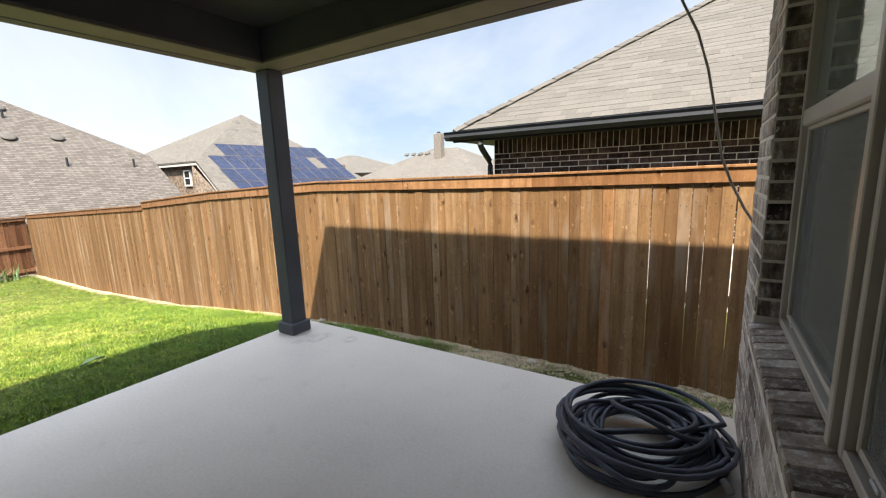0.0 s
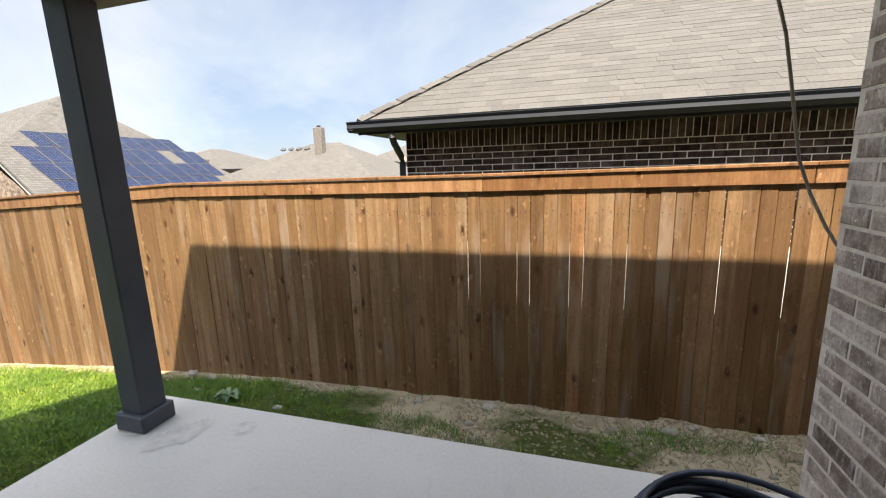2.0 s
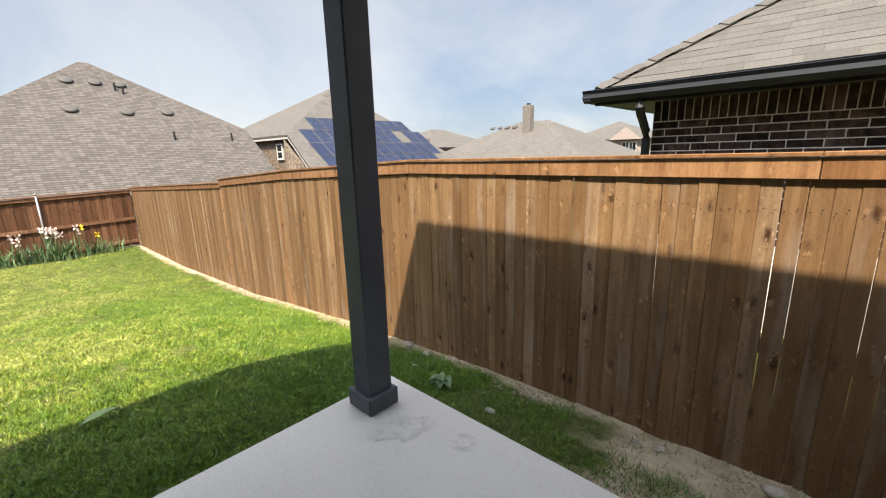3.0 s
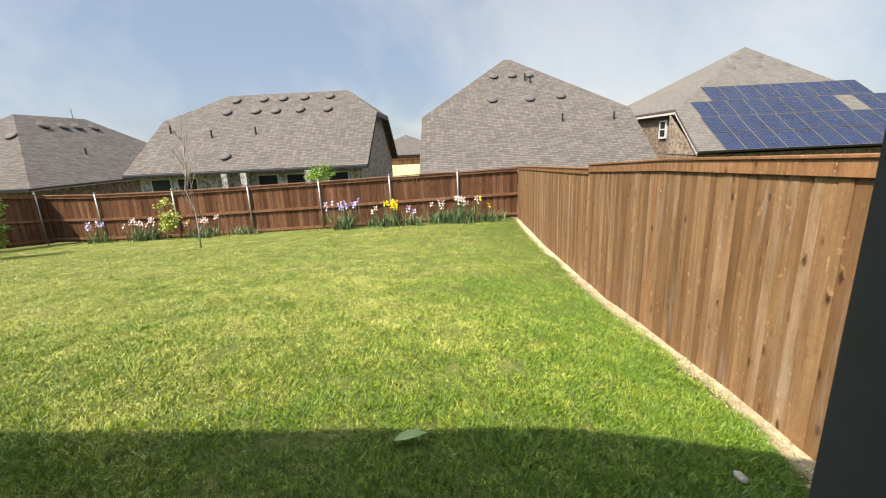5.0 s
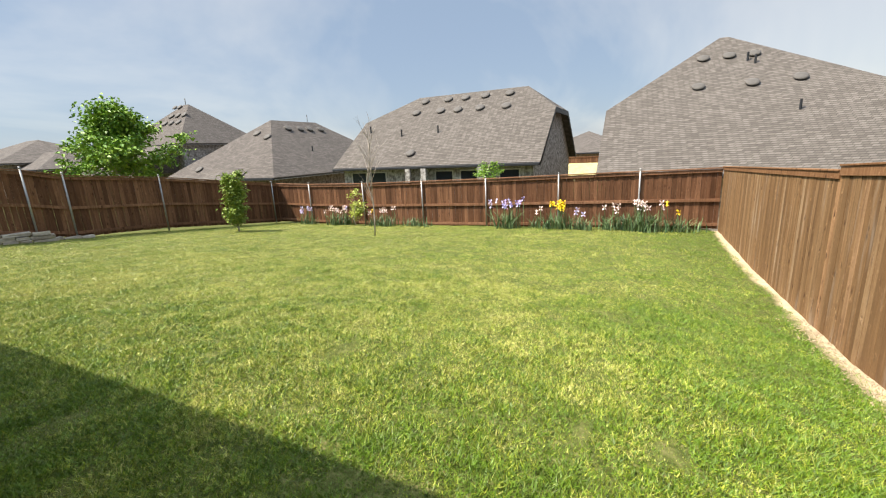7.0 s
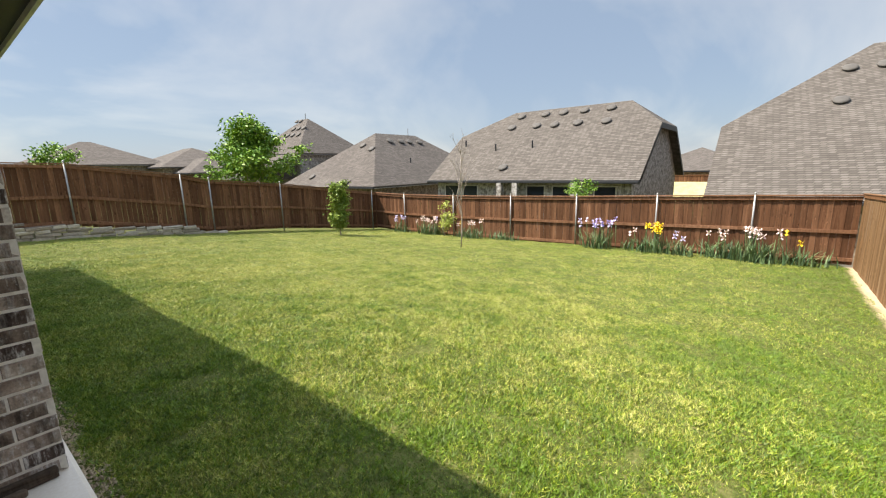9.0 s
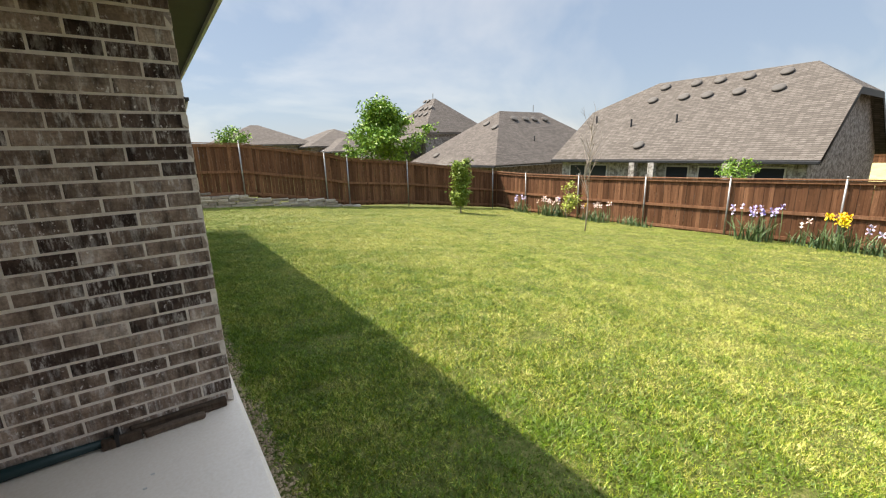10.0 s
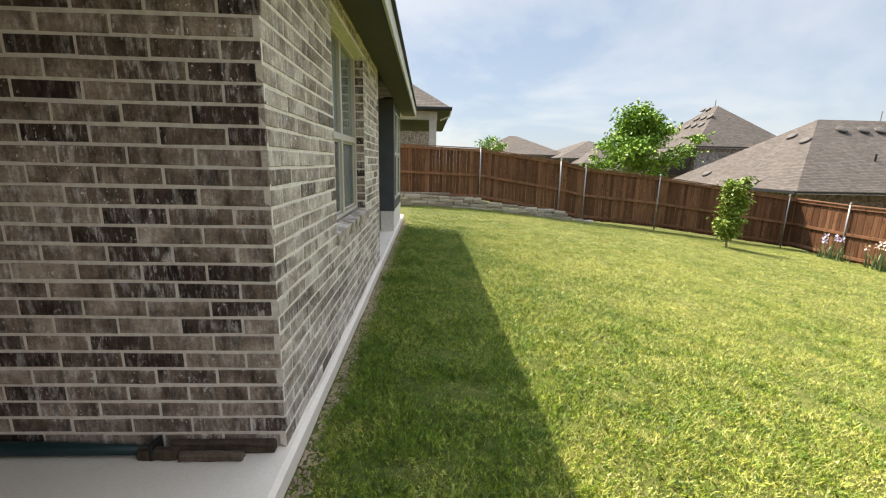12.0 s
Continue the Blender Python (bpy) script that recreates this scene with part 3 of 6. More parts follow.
# ---- patio and house ----
WX, NX, EX = 0.866, -2.5, 0.497          # window wall, back wall, end wall of the patio
slab_bm = box(-2.54, 0.95, -8.2, 3.78, -0.30, 0.0, 0.022)
patio = solid("floor", slab_bm, CONCRETE, "pale troweled concrete patio slab with faint stains", "patio floor")
ring_bm = bmesh.new()
for cx, cy, r0, r1 in ((-1.765, 3.592, 0.030, 0.066),):
    rings = [[ring_bm.verts.new((cx + r * math.cos(a), cy + r * math.sin(a), 0.0012)) for a in (2 * math.pi * j / 28 for j in range(28))] for r in (r0, r1)]
    for j in range(28):
        ring_bm.faces.new((rings[0][j], rings[0][(j + 1) % 28], rings[1][(j + 1) % 28], rings[1][j]))
for k in range(3):
    cx, cy, rad = ((-2.07, 3.47, 0.10), (-2.02, 3.56, 0.06), (-2.13, 3.38, 0.07))[k]
    rim = [ring_bm.verts.new((cx + rad * (1 + 0.45 * noise.noise((3 * math.cos(a), 3 * math.sin(a), 2.0 + k))) * math.cos(a), cy + rad * (1 + 0.45 * noise.noise((3 * math.cos(a), 3 * math.sin(a), 2.0 + k))) * math.sin(a), 0.0016 + 0.0004 * k)) for a in (2 * math.pi * j / 26 for j in range(26))]
    ring_bm.faces.new(rim)
ring = new("water_stain", to_mesh("water_stain", ring_bm, STAIN, Vector((0, 0, 0))))
ring.parent = patio

CH, BL, BH = 0.079, 0.262, 0.0665
BRICK_MESH = {}


def brick_mesh(w, h, material):
    """One brick, its face at local y = 0, with a worn edge; shared by all bricks of that width."""
    key = (round(w, 3), round(h, 3), material.name)
    if key not in BRICK_MESH:
        c, d = 0.004, 0.03
        v = [(x, y, z) for (y, i) in ((-d, 0), (-c, 0), (0, c)) for x, z in ((-w / 2 + i, i), (w / 2 - i, i), (w / 2 - i, h - i), (-w / 2 + i, h - i))]
        f = [(8, 9, 10, 11)]
        for a in (0, 4):
            f += [(a + j, a + (j + 1) % 4, a + 4 + (j + 1) % 4, a + 4 + j) for j in range(4)]
        me = raw_mesh("brick", v, f, material)
        BRICK_MESH[key] = me
    return BRICK_MESH[key]


def brick_wall(wall, ox, oy, along, normal, length, z0, z1, holes=(), near=lambda s, z: True, start=0.0, material=None, seed=1, proud=0.0035):
    """Running-bond bricks on the face of a wall. Those that near() picks are parts; the rest are one joined part."""
    material = material or BRICK
    rg = random.Random(seed)
    al, no = Vector(along), Vector(normal)
    rows = int(round((z1 - z0) / CH))
    vs, fs = [], []
    made = 0
    for r in range(rows):
        z = z0 + r * CH + (CH - BH) / 2
        s = start - (BL / 2 if r % 2 else 0.0) - BL
        while s < length:
            a, b = max(0.0, s + 0.005), min(length, s + BL - 0.005)
            s += BL
            spans = [(a, b)] if b - a > 0.03 else []
            for h0, h1, hz0, hz1 in holes:
                nxt = []
                for p, q in spans:
                    if z + BH > hz0 + 0.01 and z < hz1 - 0.01 and q > h0 and p < h1:
                        if h0 - 0.006 - p > 0.03:
                            nxt.append((p, h0 - 0.002))
                        if q - h1 > 0.03:
                            nxt.append((h1 + 0.002, q))
                    else:
                        nxt.append((p, q))
                spans = nxt
            for p, q in spans:
                mid = (p + q) / 2
                out = proud + rg.uniform(-0.002, 0.002)
                me = brick_mesh(q - p, BH, material)
                base = Vector((ox, oy, z)) + al * mid + no * out
                # local x runs to the viewer's left or right so that local +y is the outward normal
                xa = Vector((no.y, -no.x, 0))
                base.z += rg.uniform(-0.0018, 0.0018)
                m = Matrix(((xa.x, no.x, 0, base.x), (xa.y, no.y, 0, base.y), (0, 0, 1, base.z), (0, 0, 0, 1))) @ Matrix.Rotation(rg.gauss(0, 0.006), 4, "Y") @ Matrix.Rotation(rg.gauss(0, 0.004), 4, "Z")
                if near(mid, z) and made < 300:
                    ob = new("brick", me)
                    ob.parent = wall
                    ob.matrix_basis = m
                    made += 1
                else:
                    n0 = len(vs)
                    vs.extend(tuple(m @ v.co) for v in me.vertices)
                    fs.extend(tuple(n0 + i for i in pl.vertices) for pl in me.polygons)
    if vs:
        ob = new("brickwork", raw_mesh("brickwork", vs, fs, material))
        ob.parent = wall
        tagged(ob, kind="stuff")


# end wall of the patio (faces the fence), back wall (faces the yard), window wall, side wall
TOPZ = 2.46
end_wall = solid("wall_end", box(NX, WX + 0.3, EX - 0.25, EX, -0.05, TOPZ), MORTAR, "weathered brown brick wall beside the patio with pale mortar", "brick wall")
brick_wall(end_wall, NX, EX, (1, 0, 0), (0, 1, 0), WX - NX, 0.0, TOPZ, (), lambda s, z: s < 2.2 and z < 2.3, 0.02, seed=3)
WIN = (1.20, 2.56, 0.80, 2.27)            # back window along the wall from its corner
BAYS, BAYE = 3.75, 8.0
back_bm = bmesh.new()
for a, b, c, d in ((0.0, WIN[0], -0.05, TOPZ), (WIN[1], BAYS, -0.05, TOPZ), (WIN[0], WIN[1], -0.05, WIN[2]), (WIN[0], WIN[1], WIN[3], TOPZ)):
    box(NX, NX + 0.25, EX - b, EX - a if a > 0 else EX - 0.252, c, d, bm=back_bm)
back_wall = solid("wall_back", back_bm, MORTAR, "long brown brick back wall of the house with a window", "brick wall")
brick_wall(back_wall, NX, EX, (0, -1, 0), (-1, 0, 0), BAYS, 0.0, TOPZ, (WIN,), lambda s, z: s < 2.3 or z < 0.8, 0.14, BRICK_LIT, seed=4)
W1 = (1.15, 3.345, 0.60, 2.10)            # patio window opening in y and z
win_bm = bmesh.new()
for a, b, c, d in ((EX, W1[0], -0.05, TOPZ), (W1[1], 3.85, -0.05, TOPZ), (W1[0], W1[1], -0.05, W1[2]), (W1[0], W1[1], W1[3], TOPZ)):
    box(WX, WX + 0.12, a + 0.001, b, c, d, bm=win_bm)
win_wall = solid("wall_window", win_bm, MORTAR, "brown brick patio wall round a double window", "brick wall")
brick_wall(win_wall, WX, EX, (0, 1, 0), (-1, 0, 0), 3.85 - EX, 0.0, TOPZ, ((W1[0] - EX, W1[1] - EX, W1[2], W1[3]),), lambda s, z: s > 1.4, 0.05, BRICK_LIT, seed=5)
jamb = solid("wall_jamb", box(WX + 0.12, WX + 0.20, W1[1], 3.85, -0.05, TOPZ), MORTAR, "brick return beside the patio window", "brick wall")
for zc in range(int((W1[3] - 0.69) / CH)):
    ob = new("brick", brick_mesh(0.085, BH, BRICK))
    ob.parent = jamb
    ob.matrix_basis = Matrix(((-1, 0, 0, WX + 0.046), (0, -1, 0, W1[1] - 0.003), (0, 0, 1, 0.702 + zc * CH), (0, 0, 0, 1)))
jamb2 = solid("wall_jamb_back", box(NX + 0.012, NX + 0.24, EX - WIN[1] - 0.05, EX - WIN[1] - 0.002, WIN[2], WIN[3]), MORTAR, "brick return beside the back window", "brick wall")
for zc in range(int((WIN[3] - WIN[2] - 0.03) / CH)):
    ob = new("brick", brick_mesh(0.08, BH, BRICK))
    ob.parent = jamb2
    ob.matrix_basis = Matrix(((-1, 0, 0, NX + 0.042), (0, 1, 0, EX - WIN[1] + 0.003), (0, 0, 1, WIN[2] + 0.03 + zc * CH), (0, 0, 0, 1)))
side_wall = solid("wall_side", box(WX + 0.20, 9.0, 3.60, 3.85, -0.4, TOPZ), MORTAR, "brown brick side wall of the house", "brick wall")
brick_wall(side_wall, WX + 0.02, 3.85, (1, 0, 0), (0, 1, 0), 2.5, 0.0, TOPZ, (), lambda s, z: s < 0.8, seed=6)

# rowlock sill under the patio window
sill = thing("window_sill", WX, 2.25, 0.5, "sloped rowlock brick sill under the patio window", "window sill", kind="structure")
ys = W1[1] + 0.04
sb = box(-0.022, 0.085, -0.036, 0.036, -0.10, 0.0, 0.005)
sill_me = to_mesh("sill_brick", sb, BRICK_LIT, Vector((0, 0, 0)))
while ys > W1[0]:
    ob = new("sill_brick", sill_me)
    ob.parent = sill
    ob.matrix_basis = Matrix.Translation((0.0, ys - 2.25, 0.168)) @ pose(0, 0, 0, 0, -9, 0)
    ys -= 0.0765
part("mortar_bed", box(WX - 0.010, WX + 0.08, W1[0], W1[1] + 0.07, 0.565, 0.648), MORTAR, sill)


def sash_window(name, y0, y1, z0, z1, zr, x, sgn, label, screen=True):
    """A single-hung window in a wall that faces sgn along x: frame, check rail, upper pane, lower screen."""
    w = thing(name, x, (y0 + y1) / 2, z0, label, "window", "windows of the house", "structure")
    f, d, up, dn = 0.028, 0.07, 0.022, 0.038
    X = lambda a: x + sgn * a
    for a, b, c, e in ((y0, y0 + f, z0, z1), (y1 - f, y1, z0, z1)):
        part("frame_stile", box(X(0), X(-d), a, b, c, e, 0.003), VINYL, w)
    for c, e in ((z0, z0 + f), (z1 - f, z1)):
        part("frame_rail", box(X(-0.002), X(-d), y0 + f, y1 - f, c, e, 0.003), VINYL, w)
    part("check_rail", box(X(-0.002), X(-d), y0 + f, y1 - f, zr - dn, zr + up, 0.006), VINYL, w)
    p = part("pane", box(X(-0.030), X(-0.036), y0 + f, y1 - f, zr + up, z1 - f), GLASS, w, "greenish reflecting window pane")
    p.visible_shadow = False
    p = part("pane", box(X(-0.050), X(-0.056), y0 + f, y1 - f, z0 + f, zr - dn), GLASS, w)
    p.visible_shadow = False
    if screen:
        q, g = 0.009, 0.016
        ya, yb, za, zb = y0 + f, y1 - f, z0 + f, zr - dn
        for a, b, c, e in ((ya, ya + q, za, zb), (yb - q, yb, za, zb), (ya + q, yb - q, za, za + q)):
            part("gasket", box(X(-0.040), X(-0.060), a, b, c, e), NEAR_BLACK, w, "black rubber gasket")
        ya, yb, za = ya + q, yb - q, za + q
        part("insect_screen", box(X(-0.028), X(-0.0295), ya + g, yb - g, za + g, zb - g), SCREEN, w, "dark insect screen over the lower sash")
        for a, b, c, e in ((ya, ya + g, za, zb), (yb - g, yb, za, zb), (ya + g, yb - g, za, za + g), (ya + g, yb - g, zb - g, zb)):
            part("screen_frame", box(X(-0.018), X(-0.034), a, b, c, e, 0.003), VINYL, w)
        part("latch", box(X(-0.012), X(-0.020), y1 - f - 0.16, y1 - f - 0.12, za + 0.002, za + 0.012, 0.002), CHROME, w, "small metal screen latch")
    return w


# the double window of the patio
SW = 0.87
sash_window("window_1", W1[1] - 0.005 - SW, W1[1] - 0.005, 0.685, W1[3] + 0.06, 1.485, WX + 0.075, -1, "tan vinyl single-hung patio window with dark screen")
sash_window("window_2", W1[1] - 0.052 - 2 * SW, W1[1] - 0.052 - SW, 0.685, W1[3] + 0.06, 1.485, WX + 0.075, -1, "second tan vinyl sash of the double patio window")
# Black strip between the sashes: the gap's shade put into its colour.
solid("window_reveal", box(WX + 0.11, WX + 0.145, W1[1] - SW - 0.051, W1[1] - SW - 0.041, 0.685, W1[3]), NEAR_BLACK, "near-black strip standing for the shaded gap between the two patio sashes", "window recess")
solid("window_mullion", box(WX + 0.060, WX + 0.145, W1[1] - SW - 0.040, W1[1] - SW - 0.007, 0.685, W1[3], 0.003), VINYL, "tan mullion post between the two patio sashes", "window mullion")
# Sheet added behind the sashes; its black is the room's dimness.
solid("room_backing", box(WX + 1.2, WX + 1.25, EX, 3.6, 0.0, TOPZ), ROOM_SHADE, "near-black sheet standing for the unlit room behind the patio window", "wall")
blind = thing("window_blind", WX + 0.19, 2.3, 2.05, "closed white horizontal blind behind the patio window", "blind")
part("head_rail", box(WX + 0.115, WX + 0.235, 1.38, 3.33, 2.06, 2.104), BLIND, blind)
slat_me = to_mesh("slat", box(-0.014, 0.014, -0.42, 0.42, -0.0012, 0.0012), BLIND, Vector((0, 0, 0)))
for yc in (W1[1] - 0.44, W1[1] - 1.37):
    for i in range(34):
        ob = new("slat", slat_me)
        ob.parent = blind
        ob.matrix_basis = Matrix.Translation((0.02, yc - 2.3, -0.02 - i * 0.042)) @ pose(0, 0, 0, 0, 55, 0)
# window of the back wall
sash_window("window_3", EX - WIN[1] + 0.005, EX - WIN[0] - 0.7, WIN[2] + 0.03, WIN[3], 1.50, NX + 0.085, -1, "tan vinyl sash window in the back wall")
sash_window("window_4", EX - WIN[0] - 0.7, EX - WIN[0] - 0.005, WIN[2] + 0.03, WIN[3], 1.50, NX + 0.085, -1, "tan vinyl sash window in the back wall")
# Another added sheet, the shade of the unseen room in its colour.
solid("wall_window_room", box(NX + 0.9, NX + 0.95, EX - 3.0, EX - 0.3, 0, TOPZ), ROOM_SHADE, "near-black sheet standing for the unlit room behind the back window", "wall")
sill2 = thing("window_sill", NX, EX - 1.85, 0.7, "rowlock brick sill under the back window", "window sill", kind="structure")
for i in range(19):
    ob = new("sill_brick", sill_me)
    ob.parent = sill2
    ob.matrix_basis = Matrix.Translation((0.0, (EX - WIN[0] - 0.02 - i * 0.081) - (EX - 1.85), 0.105)) @ pose(0, 0, 0, 0, -9, 0)

# a clad recess further along the back wall, then a run of windows flush with the brick
RY = EX - BAYS - 2.35                     # far side of the recess
bay = thing("recess", NX, RY, 0, "dark grey clad recess and window run in the back wall", "recess", kind="structure")
part("corner_board", box(NX - 0.006, NX + 0.30, RY - 0.22, RY, 0.38, TOPZ - 0.06, 0.006), PAINT_POST, bay)
# Back of the recess is near black: the shade inside is in its colour.
part("back_panel", box(NX + 0.30, NX + 0.36, RY - 0.02, EX - BAYS, 0.0, TOPZ), PAINT_CEIL, bay)
part("side_panel", box(NX + 0.02, NX + 0.30, EX - BAYS - 0.03, EX - BAYS - 0.001, 0.0, TOPZ, 0.004), PAINT_POST, bay)
part("stem_wall", box(NX, NX + 0.25, EX - BAYE, RY, -0.05, 0.378), MORTAR, bay, "pale rendered stem wall")
part("wall_panel", box(NX + 0.005, NX + 0.20, EX - BAYE, RY - 0.22, 0.38, 0.55), PAINT_POST, bay)
part("wall_panel", box(NX + 0.005, NX + 0.20, EX - BAYE, RY - 0.22, 2.26, TOPZ), PAINT_POST, bay)
sash_window("window_5", -6.64, RY - 0.225, 0.56, 2.25, 1.45, NX + 0.004, -1, "tan framed window beyond the clad recess")
sash_window("window_6", EX - BAYE, -6.66, 0.56, 2.25, 1.45, NX + 0.004, -1, "tan framed window beyond the clad recess")
# Added sheet for the dim room behind the far panes.
solid("wall_recess_room", box(NX + 0.9, NX + 0.95, EX - BAYE, EX - 3.05, 0, TOPZ), ROOM_SHADE, "near-black sheet standing for the unlit room behind the far windows", "wall")
solid("wall_far_end", box(NX + 0.11, 9, EX - BAYE - 0.2, EX - BAYE, -0.3, TOPZ), MORTAR, "brick end wall of the house", "brick wall")

# roof over house and patio, open patio ceiling, beams, post
EAX, EAN, EAS, FZ = -2.83, 3.95, -8.35, 2.45
roof = thing("roof", 3, -2, FZ, "shingled hip roof of the house with dark soffit", "roof", kind="structure")
rz = FZ + 0.11
hy = 5.9
tip = [(EAX + hy, EAS + hy, rz + hy * 0.62), (EAX + hy, EAN - hy, rz + hy * 0.62)]
part("roof_slope", poly([((EAX, EAS, rz), (EAX, EAN, rz), tip[1], tip[0]), ((EAX, EAN, rz), (9.4, EAN, rz), (9.4 - hy, EAN - hy, tip[0][2]), tip[1]),
                          ((9.4, EAN, rz), (9.4, EAS, rz), (9.4 - hy, EAS + hy, tip[0][2]), (9.4 - hy, EAN - hy, tip[0][2])), ((9.4, EAS, rz), (EAX, EAS, rz), tip[0], (9.4 - hy, EAS + hy, tip[0][2])),
                          (tip[0], tip[1], (9.4 - hy, EAN - hy, tip[0][2]), (9.4 - hy, EAS + hy, tip[0][2]))]), SHINGLE_PALE, roof)
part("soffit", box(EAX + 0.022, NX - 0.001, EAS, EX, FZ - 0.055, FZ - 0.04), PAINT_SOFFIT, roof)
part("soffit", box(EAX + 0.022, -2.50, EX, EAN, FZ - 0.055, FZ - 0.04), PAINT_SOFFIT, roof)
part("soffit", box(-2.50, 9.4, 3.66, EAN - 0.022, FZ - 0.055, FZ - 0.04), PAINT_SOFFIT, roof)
part("fascia", box(EAX, EAX + 0.02, EAS, EAN, FZ - 0.09, FZ + 0.07), PAINT_FASCIA, roof)
part("fascia", box(EAX + 0.02, 9.4, EAN - 0.02, EAN, FZ - 0.09, FZ + 0.07), PAINT_FASCIA, roof)
part("drip_edge", box(EAX - 0.03, EAX + 0.02, EAS, EAN + 0.03, FZ + 0.072, FZ + 0.10), GUTTER, roof)
part("drip_edge", box(EAX + 0.02, 9.4, EAN - 0.02, EAN + 0.03, FZ + 0.072, FZ + 0.10), GUTTER, roof)
part("fascia", box(9.38, 9.4, EAS, EAN - 0.02, FZ - 0.09, FZ + 0.07), PAINT_FASCIA, roof)
part("fascia", box(EAX + 0.02, 9.38, EAS, EAS + 0.02, FZ - 0.09, FZ + 0.07), PAINT_FASCIA, roof)
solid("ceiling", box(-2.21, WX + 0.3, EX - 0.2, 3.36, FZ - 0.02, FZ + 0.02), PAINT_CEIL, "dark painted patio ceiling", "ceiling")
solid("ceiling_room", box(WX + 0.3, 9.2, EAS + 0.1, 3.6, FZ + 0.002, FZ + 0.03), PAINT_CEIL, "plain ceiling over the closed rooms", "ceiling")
BZ = 2.185
for nm, b in (("beam_1", (-2.49, WX, 3.35, 3.64)), ("beam_2", (-2.49, -2.20, EX, 3.35))):
    bt = thing(nm, (b[0] + b[1]) / 2, (b[2] + b[3]) / 2, BZ, "boxed patio beam with dark sides and taupe underside", "beam", "patio beams", "structure")
    part("beam_side", box(b[0], b[1], b[2], b[3], BZ + 0.02, FZ + 0.03, 0.003), PAINT_POST, bt)
    part("beam_underside", box(b[0] - 0.004, b[1] - 0.004, b[2] - 0.004, b[3] + 0.004, BZ, BZ + 0.0195, 0.003), PAINT_BEAM, bt)
    # Dark strip below the outer edge: the shadow there put into colour.
    edge_box = (b[0], b[1] - 0.006, b[3] - 0.085, b[3] + 0.008) if nm == "beam_1" else (b[0] - 0.008, b[0] + 0.085, b[2], b[3] - 0.006)
    part("outer_trim", box(*edge_box, BZ - 0.004, BZ + 0.06, 0.003), PAINT_POST, bt, "dark strip standing for the shadow along the outer edge of the beam")
post = thing("patio_post", -2.385, 3.535, 0.0, "dark grey square patio post with a boxed base on the slab", "post")
part("shaft", box(-2.433, -2.285, 3.438, 3.586, 0.0, BZ, 0.007), PAINT_POST, post)
part("base_box", box(-2.457, -2.258, 3.411, 3.608, 0.0, 0.10, 0.008), PAINT_POST, post)

# ---- fences ----
def lerp_table(table, v):
    table = sorted(table)
    if v <= table[0][0]:
        return table[0][1]
    for (a, p), (b, q) in zip(table, table[1:]):
        if v <= b:
            return p + (q - p) * (v - a) / (b - a)
    return table[-1][1]


FY = 4.985
TOP = ((2.6, 1.35), (1.3, 1.33), (-0.7, 1.31), (-3.6, 1.30), (-6.2, 1.185), (-8.66, 1.015), (-8.67, 0.955), (-16.27, 0.60))
side_fence = thing("side_fence", -6, FY, -0.6, "tall cedar board fence, stained orange brown, with a trimmed cap", "fence")
PICK = {}


def picket_mesh(w, h, t, material):
    key = (round(w, 3), round(h, 2), material.name)
    if key not in PICK:
        PICK[key] = to_mesh("picket", box(-w / 2, w / 2, 0, t, 0, round(h, 2), 0.0035), material, Vector((0, 0, 0)))
    return PICK[key]


rg = random.Random(11)
x = 2.4
while x > -16.25:
    pitch = 0.0935 if x > -4 else 0.0945
    gap = rg.choice((0.0003, 0.0009, 0.0013, 0.0017)) if -1.5 < x < 1.3 else rg.choice((0.0, 0.0, 0.0, 0.0005, 0.0015))
    z0 = soft_z(x, FY) - 0.015 + rg.uniform(-0.01, 0.02)
    h = lerp_table(TOP, x) - 0.03 - z0
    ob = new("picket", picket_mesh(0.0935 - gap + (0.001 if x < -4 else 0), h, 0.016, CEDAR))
    ob.parent = side_fence
    ob.matrix_basis = Matrix.Translation((x + 6, rg.uniform(-0.004, 0.004), z0 + 0.6)) @ pose(0, 0, 0, 0, rg.uniform(-0.15, 0.15), 0)
    x -= pitch


nail_v, nail_f = [], []
rn = random.Random(19)
for i in range(62):
    xn = 2.35 - i * 0.0935
    for dz in (0.29, 1.04, 1.66):
        for side in (-0.026, 0.026):
            cx, cz = xn + side + rn.uniform(-0.006, 0.006), lerp_table(TOP, xn) - dz + rn.uniform(-0.02, 0.02)
            k0 = len(nail_v)
            nail_v += [(cx + 6 + 0.0042 * math.cos(a), -0.0065, cz + 0.6 + 0.0042 * math.sin(a)) for a in (math.pi * j / 3 for j in range(6))]
            nail_f.append(tuple(range(k0, k0 + 6)))
nails = new("nails", raw_mesh("nails", nail_v, nail_f, GUTTER))
nails.parent = side_fence
tagged(nails, kind="stuff")


def slanted(x0, x1, z0, z1, ya, yb, drop, thick, bm=None):
    """A board in the fence's plane whose top runs from (x0, z0) to (x1, z1)."""
    bm = bm or bmesh.new()
    v = [bm.verts.new(p) for p in ((x0, ya, z0 - drop), (x1, ya, z1 - drop), (x1, ya, z1 - drop - thick), (x0, ya, z0 - drop - thick),
                                   (x0, yb, z0 - drop), (x1, yb, z1 - drop), (x1, yb, z1 - drop - thick), (x0, yb, z0 - drop - thick))]
    for f in ((0, 1, 2, 3), (7, 6, 5, 4), (4, 5, 1, 0), (3, 2, 6, 7), (0, 3, 7, 4), (1, 5, 6, 2)):
        bm.faces.new([v[i] for i in f])
    bmesh.ops.bevel(bm, geom=list(bm.edges), offset=0.003, segments=1, affect="EDGES")
    return bm


